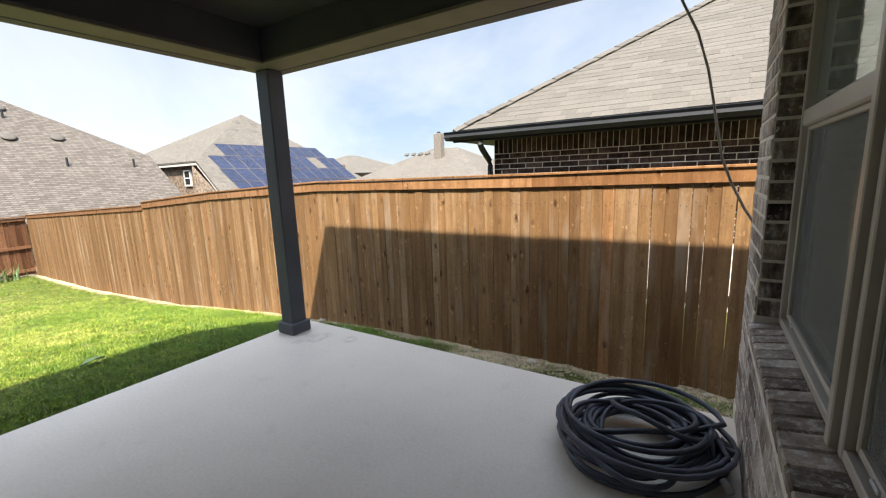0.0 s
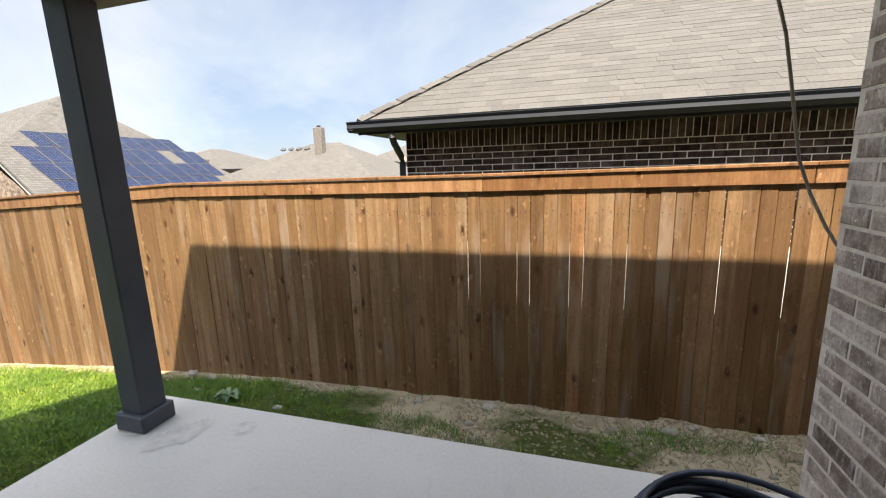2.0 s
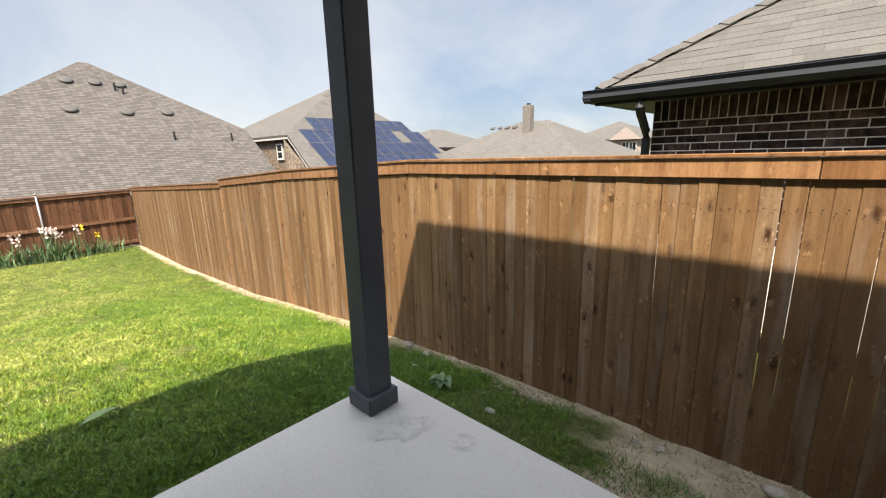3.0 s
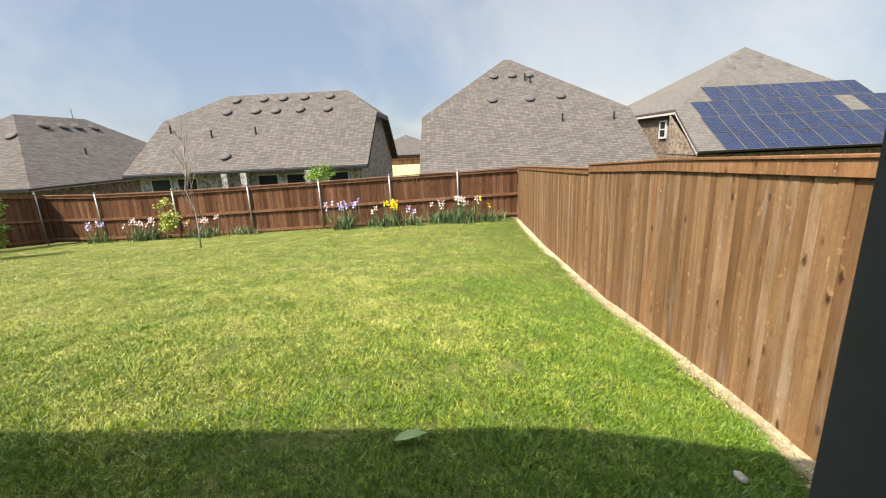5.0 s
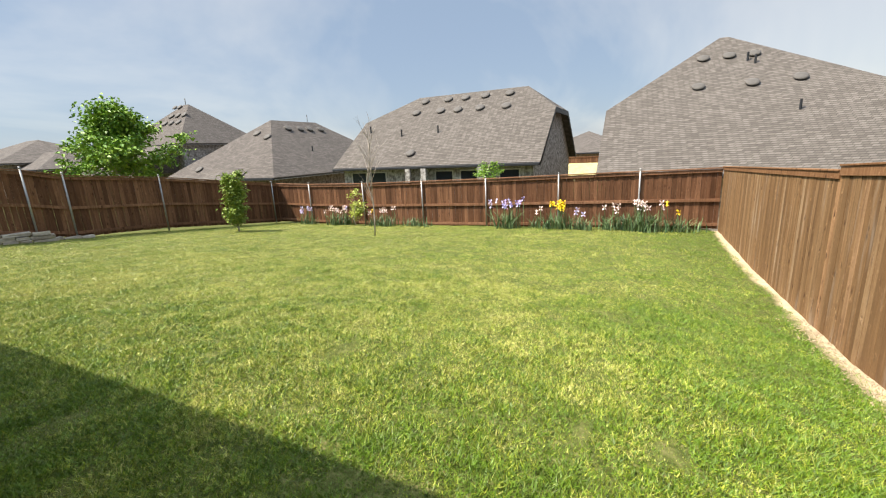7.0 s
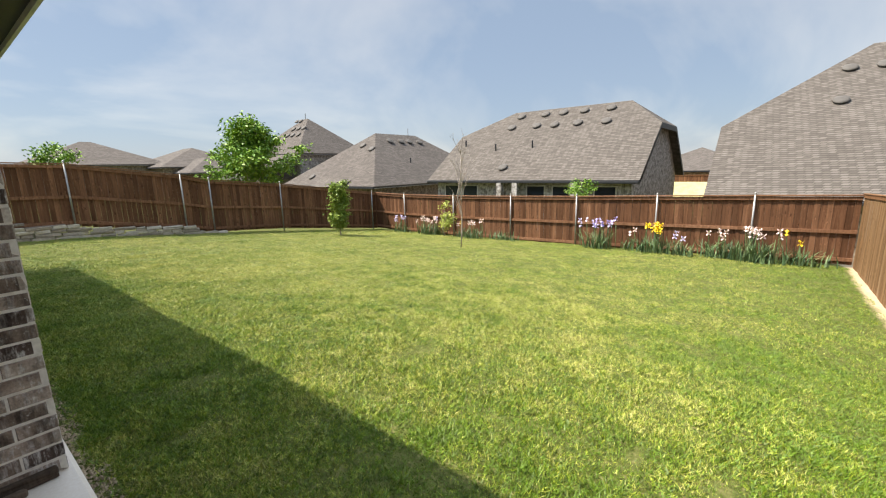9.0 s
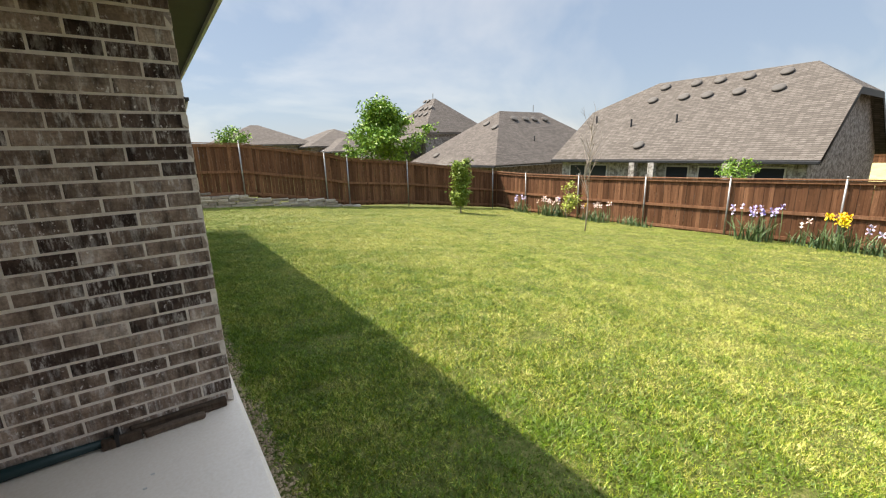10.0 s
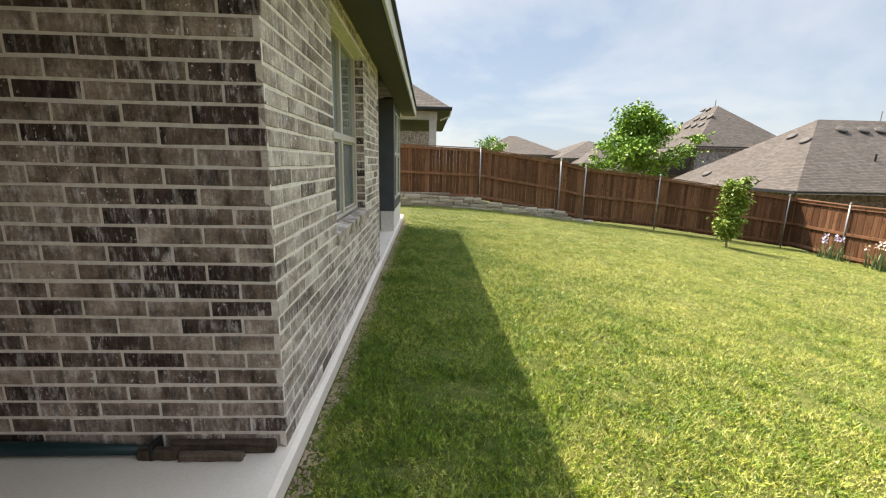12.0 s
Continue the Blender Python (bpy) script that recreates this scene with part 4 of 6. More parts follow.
cuts = [2.6, 1.3, -0.7, -2.2, -3.6, -4.9, -6.2, -7.4, -8.66, -8.672, -11.0, -13.6, -16.3]
for a, b in zip(cuts, cuts[1:]):
    if abs(a - b) < 0.1:
        continue
    za, zb = lerp_table(TOP, a - 0.002), lerp_table(TOP, b + 0.004)
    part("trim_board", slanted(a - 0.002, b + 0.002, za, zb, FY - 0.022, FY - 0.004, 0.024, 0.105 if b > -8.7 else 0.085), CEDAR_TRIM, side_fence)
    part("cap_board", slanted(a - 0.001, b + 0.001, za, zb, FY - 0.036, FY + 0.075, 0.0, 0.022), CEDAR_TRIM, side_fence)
    for dz in (0.25, 1.0, 1.62):
        part("rail", slanted(a, b, za - dz, zb - dz, FY + 0.018, FY + 0.055, 0.0, 0.085), CEDAR_RAIL, side_fence)


def rail_fence(name, pts, label, height, posts, seed):
    """A board fence seen from its rail side: boards behind, three rails, a cap and round steel posts. pts: (x, y, top)."""
    rg = random.Random(seed)
    fz = thing(name, pts[0][0], pts[0][1], pts[0][2] - height, label, "fence", "fences round the yard")
    o = ORIGIN[fz.name]
    for (xa, ya, ta), (xb, yb, tb) in zip(pts, pts[1:]):
        L = math.hypot(xb - xa, yb - ya)
        ux, uy = (xb - xa) / L, (yb - ya) / L
        nx, ny = -uy, ux                      # the far side of the boards
        if nx * (-7 - xa) + ny * (-3 - ya) > 0:
            nx, ny = -nx, -ny
        rot = math.degrees(math.atan2(uy, ux))
        flip = 1 if (-uy * nx + ux * ny) > 0 else -1
        n = max(1, int(L / 0.118))
        for i in range(n):
            s = (i + 0.5) * L / n
            top = ta + (tb - ta) * s / L
            px, py = xa + ux * s + nx * 0.045, ya + uy * s + ny * 0.045
            ob = new("picket", picket_mesh(L / n - (0.0015 if i % 3 else 0.004), height - 0.05, 0.016, CEDAR_BACK))
            ob.parent = fz
            ob.matrix_basis = Matrix.Translation((px - o.x + nx * 0.008 * (i % 2), py - o.y + ny * 0.008 * (i % 2), top - height - o.z + rg.uniform(-0.01, 0.01))) @ pose(0, 0, 0, 0, 0, rot if flip > 0 else rot + 180)
        def bar(name2, dz, thick, out0, out1, mat):
            bm = bmesh.new()
            p = []
            for (qx, qy, qt) in ((xa, ya, ta), (xb, yb, tb)):
                for od in (out0, out1):
                    for zz in (qt - dz, qt - dz - thick):
                        p.append(bm.verts.new((qx + nx * od, qy + ny * od, zz)))
            for f in ((0, 1, 3, 2), (4, 6, 7, 5), (0, 4, 5, 1), (2, 3, 7, 6), (0, 2, 6, 4), (1, 5, 7, 3)):
                bm.faces.new([p[i] for i in f])
            part(name2, bm, mat, fz)
        bar("cap_board", 0.0, 0.03, -0.02, 0.09, CEDAR_RAIL)
        bar("rail", 0.045, 0.085, 0.005, 0.044, CEDAR_RAIL)
        bar("rail", height * 0.50, 0.085, 0.005, 0.044, CEDAR_RAIL)
        bar("rail", height - 0.17, 0.085, 0.005, 0.044, CEDAR_RAIL)
    for (px, py, pt) in posts:
        pb = rod((px, py, pt - height - 0.1), (px, py, pt + 0.03), 0.024, sides=12)
        lathe(((0.030, 0.0), (0.030, 0.03), (0.026, 0.05), (0.008, 0.058)), Matrix.Translation((px, py, pt + 0.02)), 12, pb)
        st = part("steel_post", pb, GALV, fz, "galvanised steel post", True)
    return fz


BXF = -16.27
bt_tab = ((4.96, 0.57), (2.88, 0.515), (0.49, 0.45), (-2.02, 0.375), (-4.58, 0.32), (-7.32, 0.265), (-10.16, 0.26), (-12.16, 0.31))
rail_fence("back_fence", [(BXF, y, z) for y, z in bt_tab], "dark brown board fence with steel posts behind the flowers", 1.74, [(BXF, y, z) for y, z in bt_tab[1:-1]], 21)
LF = [(0.5, -12.35, 1.98), (-4.95, -12.35, 1.82), (-7.55, -11.62, 1.43), (-8.45, -11.75, 1.235), (-11.2, -12.05, 0.985), (-16.0, -12.08, 0.36), (-16.42, -12.08, 0.31)]
rail_fence("left_fence", LF, "dark brown board fence stepping down the slope on steel posts", 1.78, LF[1:6], 22)
# stone edging under the left fence
edge = thing("stone_edging", -5, -12.0, -0.2, "dry stacked pale limestone edging below the fence", "retaining wall")
rg = random.Random(8)
for (xa, ya), (xb, yb), rows in (((-1.2, -12.15), (-4.95, -12.15), 4), ((-4.95, -12.15), (-7.6, -11.45), 3), ((-7.6, -11.45), (-8.6, -11.6), 1)):
    L = math.hypot(xb - xa, yb - ya)
    ang = math.atan2(yb - ya, xb - xa)
    for r in range(rows):
        s = rg.uniform(-0.1, 0.0)
        while s < L:
            w = rg.uniform(0.22, 0.62)
            cx, cy = xa + (xb - xa) * (s + w / 2) / L, ya + (yb - ya) * (s + w / 2) / L
            bm = box(-w / 2 + 0.006, w / 2 - 0.006, -0.09, 0.09, 0, 0.095, 0.018)
            for v in bm.verts:
                v.co += Vector((rg.uniform(-1, 1), rg.uniform(-1, 1), rg.uniform(-1, 1))) * 0.014
            bmesh.ops.transform(bm, verts=bm.verts, matrix=Matrix.Translation((cx, cy, soft_z(cx, cy) - 0.02 + r * 0.098)) @ Matrix.Rotation(ang + rg.uniform(-0.05, 0.05), 4, "Z"))
            part("stone", bm, STONE, edge)
            s += w

for j, (xa, xb, z, dy) in enumerate(((-1.3, -3.9, 0.40, 0.0), (-2.4, -4.7, 0.315, 0.03))):
    zt = soft_z((xa + xb) / 2, -12.15) + z
    tb = box(xb, xa, -12.24 + dy, -12.13 + dy, zt - 0.035, zt + 0.035, 0.008)
    solid("landscape_timber", tb, GREY_TIMBER, "weathered grey timber lying on the stone edging", "timber", "")

# ---- houses round about ----
def roof_vent(parent, x, y, z, slope_x, r=0.29):
    prof = ((r * 0.55, -0.05), (r * 0.6, 0.05), (r, 0.06), (r * 0.98, 0.095), (r * 0.7, 0.13), (r * 0.25, 0.14))
    m = Matrix.Translation((x, y, z)) @ Matrix.Rotation(slope_x, 4, "Y")
    return part("roof_vent", lathe(prof, m, 18), VENT, parent, smooth=True)


def vent_pipe(parent, x, y, z, h=0.4, r=0.05, material=GUTTER):
    return part("vent_pipe", rod((x, y, z - 0.1), (x, y, z + h), r, sides=8), material, parent)


def clipped_gable_house(name, label, xe, xr, y0, y1, r0, r1, ez, pitch, clip, base, wallmat, roofmat, vents=(), pipes=(), group="houses behind the yard"):
    """A house whose ridge runs along y; gables clipped by small hips. xe: near eave, xr: ridge, clip: run from the eave to the clip."""
    h = thing(name, xr, (y0 + y1) / 2, base, label, "house", group)
    xb = 2 * xr - xe
    zc, zr = ez + pitch * clip, ez + pitch * (xe - xr)
    xc, xd = xe - clip, xb + clip
    A0, A1 = (xe, y0, ez), (xe, y1, ez)
    C0, C1 = (xc, y0, zc), (xc, y1, zc)
    R0, R1 = (xr, r0, zr), (xr, r1, zr)
    D0, D1 = (xd, y0, zc), (xd, y1, zc)
    B0, B1 = (xb, y0, ez), (xb, y1, ez)
    bm = poly([(A0, A1, C1, R1, R0, C0), (B1, B0, D0, R0, R1, D1), (C0, R0, D0), (C1, D1, R1)])
    bmesh.ops.remove_doubles(bm, verts=bm.verts, dist=0.001)
    rf = part("roof", bm, roofmat, h)
    so = rf.modifiers.new("thick", "SOLIDIFY")
    so.thickness, so.offset = 0.16, -1.0
    i = 0.45
    wb = poly([((xe - i, y0 + i, base), (xe - i, y1 - i, base), (xe - i, y1 - i, ez + 0.05), (xe - i, y0 + i, ez + 0.05)),
               ((xb + i, y0 + i, base), (xb + i, y1 - i, base), (xb + i, y1 - i, ez + 0.05), (xb + i, y0 + i, ez + 0.05))])
    for yy in (y0 + i, y1 - i):
        poly([((xe - i, yy, base), (xb + i, yy, base), (xb + i, yy, ez + 0.05), (xd, yy, zc - 0.12), (xc, yy, zc - 0.12), (xe - i, yy, ez + 0.05))], wb)
    part("wall", wb, wallmat, h)
    part("gutter", box(xe - 0.02, xe + 0.11, y0, y1, ez - 0.17, ez - 0.03, 0.02), GUTTER, h)
    part("soffit", box(xe - i, xe - 0.02, y0, y1, ez - 0.14, ez - 0.12), HOUSE_TRIM, h)
    for yy in (y0, y1):
        part("rake_board", poly([((xe, yy, ez), (xc, yy, zc), (xd, yy, zc), (xb, yy, ez), (xb, yy, ez - 0.28), (xd, yy, zc - 0.28), (xc, yy, zc - 0.28), (xe, yy, ez - 0.28))]), GUTTER, h)
    for vy, run in vents:
        roof_vent(rf, xe - run, vy, ez + pitch * run, math.atan(pitch))
    for vy, run in pipes:
        vent_pipe(rf, xe - run, vy, ez + pitch * run)
    return h, rf


def porch_opening(parent, x, y0, y1, z0, z1, frame=HOUSE_TRIM):
    w = part("window", box(x - 0.05, x + 0.03, y0, y1, z0, z1), FAR_GLASS, parent)
    for a, b, c, d in ((y0 - 0.06, y0, z0 - 0.06, z1 + 0.06), (y1, y1 + 0.06, z0 - 0.06, z1 + 0.06), (y0, y1, z0 - 0.06, z0), (y0, y1, z1, z1 + 0.06)):
        part("window_frame", box(x - 0.05, x + 0.05, a, b, c, d), frame, w)
    return w


def hip_house(name, label, x0, x1, y0, y1, ez, pitch, base, wallmat, roofmat, group="houses further off", vents=()):
    """A hipped house on the rectangle of its eaves; the ridge runs along the longer side."""
    h = thing(name, (x0 + x1) / 2, (y0 + y1) / 2, base, label, "house", group)
    w, d = x1 - x0, y1 - y0
    run = min(w, d) / 2
    zr = ez + pitch * run
    if w > d:
        R = ((x0 + run, (y0 + y1) / 2, zr), (x1 - run, (y0 + y1) / 2, zr))
    else:
        R = (((x0 + x1) / 2, y0 + run, zr), ((x0 + x1) / 2, y1 - run, zr))
    a, b, c, e = (x0, y0, ez), (x1, y0, ez), (x1, y1, ez), (x0, y1, ez)
    if w > d:
        fs = [(a, b, R[1], R[0]), (c, e, R[0], R[1]), (b, c, R[1]), (e, a, R[0])]
    else:
        fs = [(b, c, R[1], R[0]), (e, a, R[0], R[1]), (a, b, R[0]), (c, e, R[1])]
    bm = poly(fs)
    bmesh.ops.remove_doubles(bm, verts=bm.verts, dist=0.001)
    rf = part("roof", bm, roofmat, h)
    so = rf.modifiers.new("thick", "SOLIDIFY")
    so.thickness, so.offset = 0.15, -1.0
    i = 0.4
    part("wall", box(x0 + i, x1 - i, y0 + i, y1 - i, base, ez - 0.02), wallmat, h)
    gb = box(x0 - 0.08, x1 + 0.08, y0 - 0.08, y0 + 0.02, ez - 0.16, ez - 0.02)
    part("gutter", gb, GUTTER, h)
    part("gutter", box(x1 - 0.02, x1 + 0.08, y0 + 0.02, y1, ez - 0.16, ez - 0.02), GUTTER, h)
    part("soffit", box(x0 + 0.01, x1 - 0.02, y0 + 0.02, y1, ez - 0.15, ez - 0.13), HOUSE_TRIM, h)
    for vx, vy, vz in vents:
        roof_vent(rf, vx, vy, vz, 0.0, 0.3)
    return h, rf


BASE = -2.3
h2, h2r = clipped_gable_house("house", "single-storey pale brick house with a brown clipped-gable shingle roof", -22.8, -28.8, -14.2, -1.55, -11.1, -3.6, 0.66, 0.72, 3.9, BASE, PALE_BRICK, SHINGLE_FAR,
    vents=[(-10.4, 5.45), (-8.7, 5.45), (-7.5, 5.45), (-6.17, 5.45), (-4.6, 5.45), (-10.55, 4.4), (-8.8, 4.4), (-7.6, 4.35), (-6.15, 4.35), (-4.5, 4.3), (-9.2, 0.9)],
    pipes=[(-13.2, 2.9), (-10.6, 2.4), (-8.15, 2.5)])
# Near-black panes stand in for the dark openings of the shaded porch.
for wy in (-12.6, -11.2, -6.9, -5.4, -3.2):
    porch_opening(h2, -23.25, wy - 0.5, wy + 0.5, -1.3, 0.30)
for wy in (-8.9, -7.9, -4.6):
    part("porch_column", box(-22.95, -22.65, wy - 0.15, wy + 0.15, BASE, 0.5), PALE_BRICK, h2)
h3, h3r = clipped_gable_house("house", "large brown shingle-roofed house close behind the back fence", -21.8, -31.0, 1.1, 12.6, 6.3, 6.7, 0.0, 0.72, 4.12, BASE, TAN_BRICK, SHINGLE_FAR,
    vents=[(5.46, 7.45), (6.58, 7.45), (7.6, 7.4), (5.15, 5.25), (7.3, 5.2), (9.07, 5.3), (3.36, 1.3)], pipes=[(7.3, 6.95), (7.58, 6.7), (8.71, 3.3), (11.43, 3.25)])
hip = part("lower_hip", poly([((-21.75, 1.1, 0.05), (-21.75, 4.6, 0.05), (-23.85, 3.03, 1.55)), ((-21.75, 1.1, 0.05), (-23.85, 3.03, 1.55), (-24.9, 1.1, 2.25))]), SHINGLE_FAR, h3)
so = hip.modifiers.new("thick", "SOLIDIFY"); so.thickness = 0.08

# two-storey house with the solar panels
h4 = thing("house", -31, 21, BASE, "two-storey tan brick house with solar panels on its roof", "house", "houses behind the yard")


def plane4(x, y, up=0.0):
    return (x, y, 6.73 - 0.66 * (x + 32.2) + up)


part("wall", box(-38, -26.3, 15.4, 28, BASE, 2.55), TAN_BRICK, h4)
part("wall", box(-26.3, -23.1, 15.0, 28, BASE, 0.35), TAN_BRICK, h4)
part("gable_wall", poly([((-26.3, 15.0, 0.3), (-23.1, 15.0, 0.3), (-26.3, 15.0, 2.5))]), TAN_BRICK, h4)
pk = plane4(-32.2, 22.5)
bm = poly([(pk, plane4(-26, 15.1), plane4(-22.7, 14.7), plane4(-22.7, 28.3)), (pk, (-39, 15.1, 2.64), plane4(-26, 15.1)), (pk, plane4(-22.7, 28.3), (-39, 30, 2.64), (-39, 15.1, 2.64))])
bmesh.ops.remove_doubles(bm, verts=bm.verts, dist=0.01)
r4 = part("roof", bm, SHINGLE_PALE, h4)
so = r4.modifiers.new("thick", "SOLIDIFY")
so.thickness, so.offset = 0.12, -1.0
part("eave_board", box(-39, -26.0, 15.08, 15.14, 2.48, 2.60), HOUSE_TRIM, h4)
part("rake_board", poly([(plane4(-26, 15.08), plane4(-22.7, 14.68), plane4(-22.7, 14.68, -0.12), plane4(-26, 15.08, -0.12))]), HOUSE_TRIM, h4)
w4 = part("window", box(-28.0, -27.35, 15.33, 15.39, 1.30, 2.15), FAR_GLASS, h4)
for a4, b4, c4, d4 in ((-28.08, -28.0, 1.2, 2.23), (-27.35, -27.27, 1.2, 2.23), (-28.0, -27.35, 1.2, 1.30), (-28.0, -27.35, 2.15, 2.23), (-28.0, -27.35, 1.69, 1.75)):
    part("window_frame", box(a4, b4, 15.30, 15.40, c4, d4), PAINT_FASCIA, w4)
for vx, vy in ((-31.0, 21.2), (-31.0, 22.6), (-29.9, 20.3), (-29.9, 21.9), (-29.9, 23.6)):
    roof_vent(r4, *plane4(vx, vy), math.atan(0.66), 0.3)
sol_rot = math.atan(0.66)
cell = to_mesh("solar_panel", box(-0.80, 0.80, -0.475, 0.475, 0.0, 0.04, 0.004), SOLAR, Vector((0, 0, 0)))
gb = bmesh.new()
fb = bmesh.new()
for i in range(1, 6):
    box(-0.80, 0.80, -0.475 + i * 0.158 - 0.0025, -0.475 + i * 0.158 + 0.0025, 0.040, 0.043, bm=gb)
for i in range(1, 10):
    box(-0.80 + i * 0.16 - 0.0025, -0.80 + i * 0.16 + 0.0025, -0.475, 0.475, 0.0435, 0.0455, bm=gb)
for a4, b4, c4, d4 in ((-0.8, -0.775, -0.475, 0.475), (0.775, 0.8, -0.475, 0.475), (-0.775, 0.775, -0.475, -0.45), (-0.775, 0.775, 0.45, 0.475)):
    box(a4, b4, c4, d4, 0.04, 0.05, bm=fb)
rim_me = to_mesh("panel_rim", fb, VENT, Vector((0, 0, 0)))
grid_me = to_mesh("cell_grid", gb, SOLAR_LINE, Vector((0, 0, 0)))
o4 = ORIGIN[h4.name]
for row, xc, ya, n in ((0, -27.2, 17.35, 9), (1, -25.85, 16.1, 11), (2, -24.5, 16.0, 11), (3, -23.3, 16.0, 10)):
    for i in range(n):
        if row == 1 and i == 8:
            continue
        p4 = Vector(plane4(xc, ya + i * 0.98 + 0.5, 0.10)) - o4
        sp = new("solar_panel", cell)
        sp.parent = h4
        sp.matrix_basis = Matrix.Translation(p4) @ Matrix.Rotation(sol_rot, 4, "Y")
        sg = new("cell_grid", grid_me)
        sg.parent = sp
        tagged(sg, kind="stuff")
        sg = new("panel_rim", rim_me)
        sg.parent = sp

# houses in the distance
h1, h1r = hip_house("house", "brown hip-roofed brick house beyond the corner of the yard", -40.0, -22.9, -30.0, -18.1, 0.30, 0.72, BASE, TAN_BRICK, SHINGLE_FAR2, "houses behind the yard")
for vy, run in ((-22.4, 3.9), (-24.0, 4.4), (-26.6, 0.9)):
    roof_vent(h1r, -22.9 - run, vy, 0.30 + 0.72 * run, math.atan(0.72), 0.32)
for vx in (-29.5, -30.9, -32.0, -33.4):
    part("roof_vent", lathe(((0.2, -0.05), (0.22, 0.06), (0.34, 0.08), (0.3, 0.16), (0.1, 0.2)), Matrix.Translation((vx, -23.0, 0.30 + 0.72 * 4.9)) @ Matrix.Rotation(-math.atan(0.72), 4, "X"), 14), VENT, h1r)
vent_pipe(h1r, -29.3, -20.4, 1.95)
vent_pipe(h1r, -33.0, -24.0, 4.5, 0.7, 0.03, GALV)
part("porch_roof", poly([((-22.5, -21.2, 0.25), (-22.5, -25.2, 0.25), (-25.2, -25.2, 1.62), (-25.2, -21.2, 1.62)), ((-22.5, -21.2, 0.25), (-25.2, -21.2, 1.62), (-25.2, -21.2, 0.25))]), SHINGLE_FAR, h1)
h0, h0r = hip_house("house", "tall brown hip-roofed brick house in the distance", -33.5, -24.9, -39.5, -30.2, 3.0, 0.85, BASE, PALE_BRICK, SHINGLE_FAR2, "houses behind the yard")
part("lower_roof", poly([((-24.95, -30.2, 3.0), (-24.95, -39.5, 3.0), (-21.5, -39.5, 0.7), (-21.5, -31.2, 0.7)), ((-24.95, -30.2, 3.0), (-21.5, -31.2, 0.7), (-24.95, -31.2, 0.7))]), SHINGLE_FAR2, h0)
for vy, run in ((-33.4, 3.0), (-34.3, 3.0), (-35.2, 3.0), (-33.2, 2.2), (-34.2, 2.2), (-35.1, 2.2)):
    roof_vent(h0r, -24.9 - run, vy, 3.0 + 0.85 * run, math.atan(0.85), 0.3)
vent_pipe(h0r, -29.2, -34.9, 6.6, 0.6, 0.04, GALV)
for vy in (-35.3, -36.0):
    roof_vent(h0r, -28.9, vy, 6.42, math.atan(0.85), 0.26)
h5, h5r = hip_house("house", "pale-roofed house with a brick chimney in the distance", -36.0, -15.0, 34.5, 52.0, 0.1, 0.5, BASE, TAN_BRICK, SHINGLE_PALE)
part("chimney", box(-25.2, -24.3, 40.6, 41.4, 2.5, 5.9, 0.03), CHIMNEY, h5)
part("chimney_cap", lathe(((0.2, 0), (0.2, 0.2), (0.12, 0.24)), Matrix.Translation((-24.75, 41.0, 5.88)), 10), GUTTER, h5)
for vx in (-27.0, -28.0, -29.0, -30.0):
    part("roof_vent", lathe(((0.2, -0.05), (0.22, 0.06), (0.34, 0.08), (0.3, 0.16), (0.1, 0.2)), Matrix.Translation((vx, 42.0, 1.1 + 0.5 * 5.5)) @ Matrix.Rotation(math.atan(0.5), 4, "X"), 14), VENT, h5r)
PINK = mat_paint("pale_pink_wall", (0.33, 0.265, 0.23), 0.8)
h6, h6r = hip_house("house", "pale pinkish two-storey house in the distance", -29.0, -18.0, 57.0, 68.0, 2.5, 0.45, BASE, PINK, SHINGLE_PALE)
part("gable", poly([((-22.5, 56.6, 2.4), (-18.5, 56.6, 2.4), (-20.5, 56.6, 3.9))]), PINK, h6)
for wx in (-26.3, -25.0, -23.8, -20.6, -19.8):
    w6 = part("window", box(wx - 0.4, wx + 0.4, 57.30, 57.40, 0.9, 2.0), FAR_GLASS, h6)
    for a4, b4, c4, d4 in ((wx - 0.52, wx - 0.4, 0.78, 2.12), (wx + 0.4, wx + 0.52, 0.78, 2.12), (wx - 0.4, wx + 0.4, 0.78, 0.9), (wx - 0.4, wx + 0.4, 2.0, 2.12), (wx - 0.05, wx + 0.05, 0.9, 2.0)):
        part("window_frame", box(a4, b4, 57.27, 57.42, c4, d4), PAINT_FASCIA, w6)
bank_bm = bmesh.new()
bv = [[bank_bm.verts.new(p) for p in ((-45.5, y, -2.4), (-48.0, y, -1.7), (-50.4, y, -0.72), (-51.2, y, -0.64), (-54.5, y, -1.9), (-54.5, y, -2.6), (-45.5, y, -2.6))] for y in (-16.0, -9.0, -2.0, 5.0, 10.0)]
for r1, r2 in zip(bv, bv[1:]):
    for j in range(7):
        bank_bm.faces.new((r1[j], r1[(j + 1) % 7], r2[(j + 1) % 7], r2[j]))
bank_bm.faces.new(bv[0][::-1]); bank_bm.faces.new(bv[-1])
solid("ground_bank", bank_bm, DRY_GRASS, "dry straw-coloured grass bank between the back gardens", "bank")
rail_fence("far_fence", [(-52.2, -13.0, 0.05), (-52.2, 6.0, 0.05)], "brown board fence along the top of a dry bank", 1.7, [], 33)
hip_house("house", "brown roofed house seen in the gap between roofs", -66.0, -53.5, -9.5, 2.5, 0.45, 0.42, BASE, TAN_BRICK, SHINGLE_FAR2)
hip_house("house", "brown roofed house far down the street", -22.0, -9.0, -66.0, -54.0, 2.6, 0.45, -1.0, TAN_BRICK, SHINGLE_FAR2)
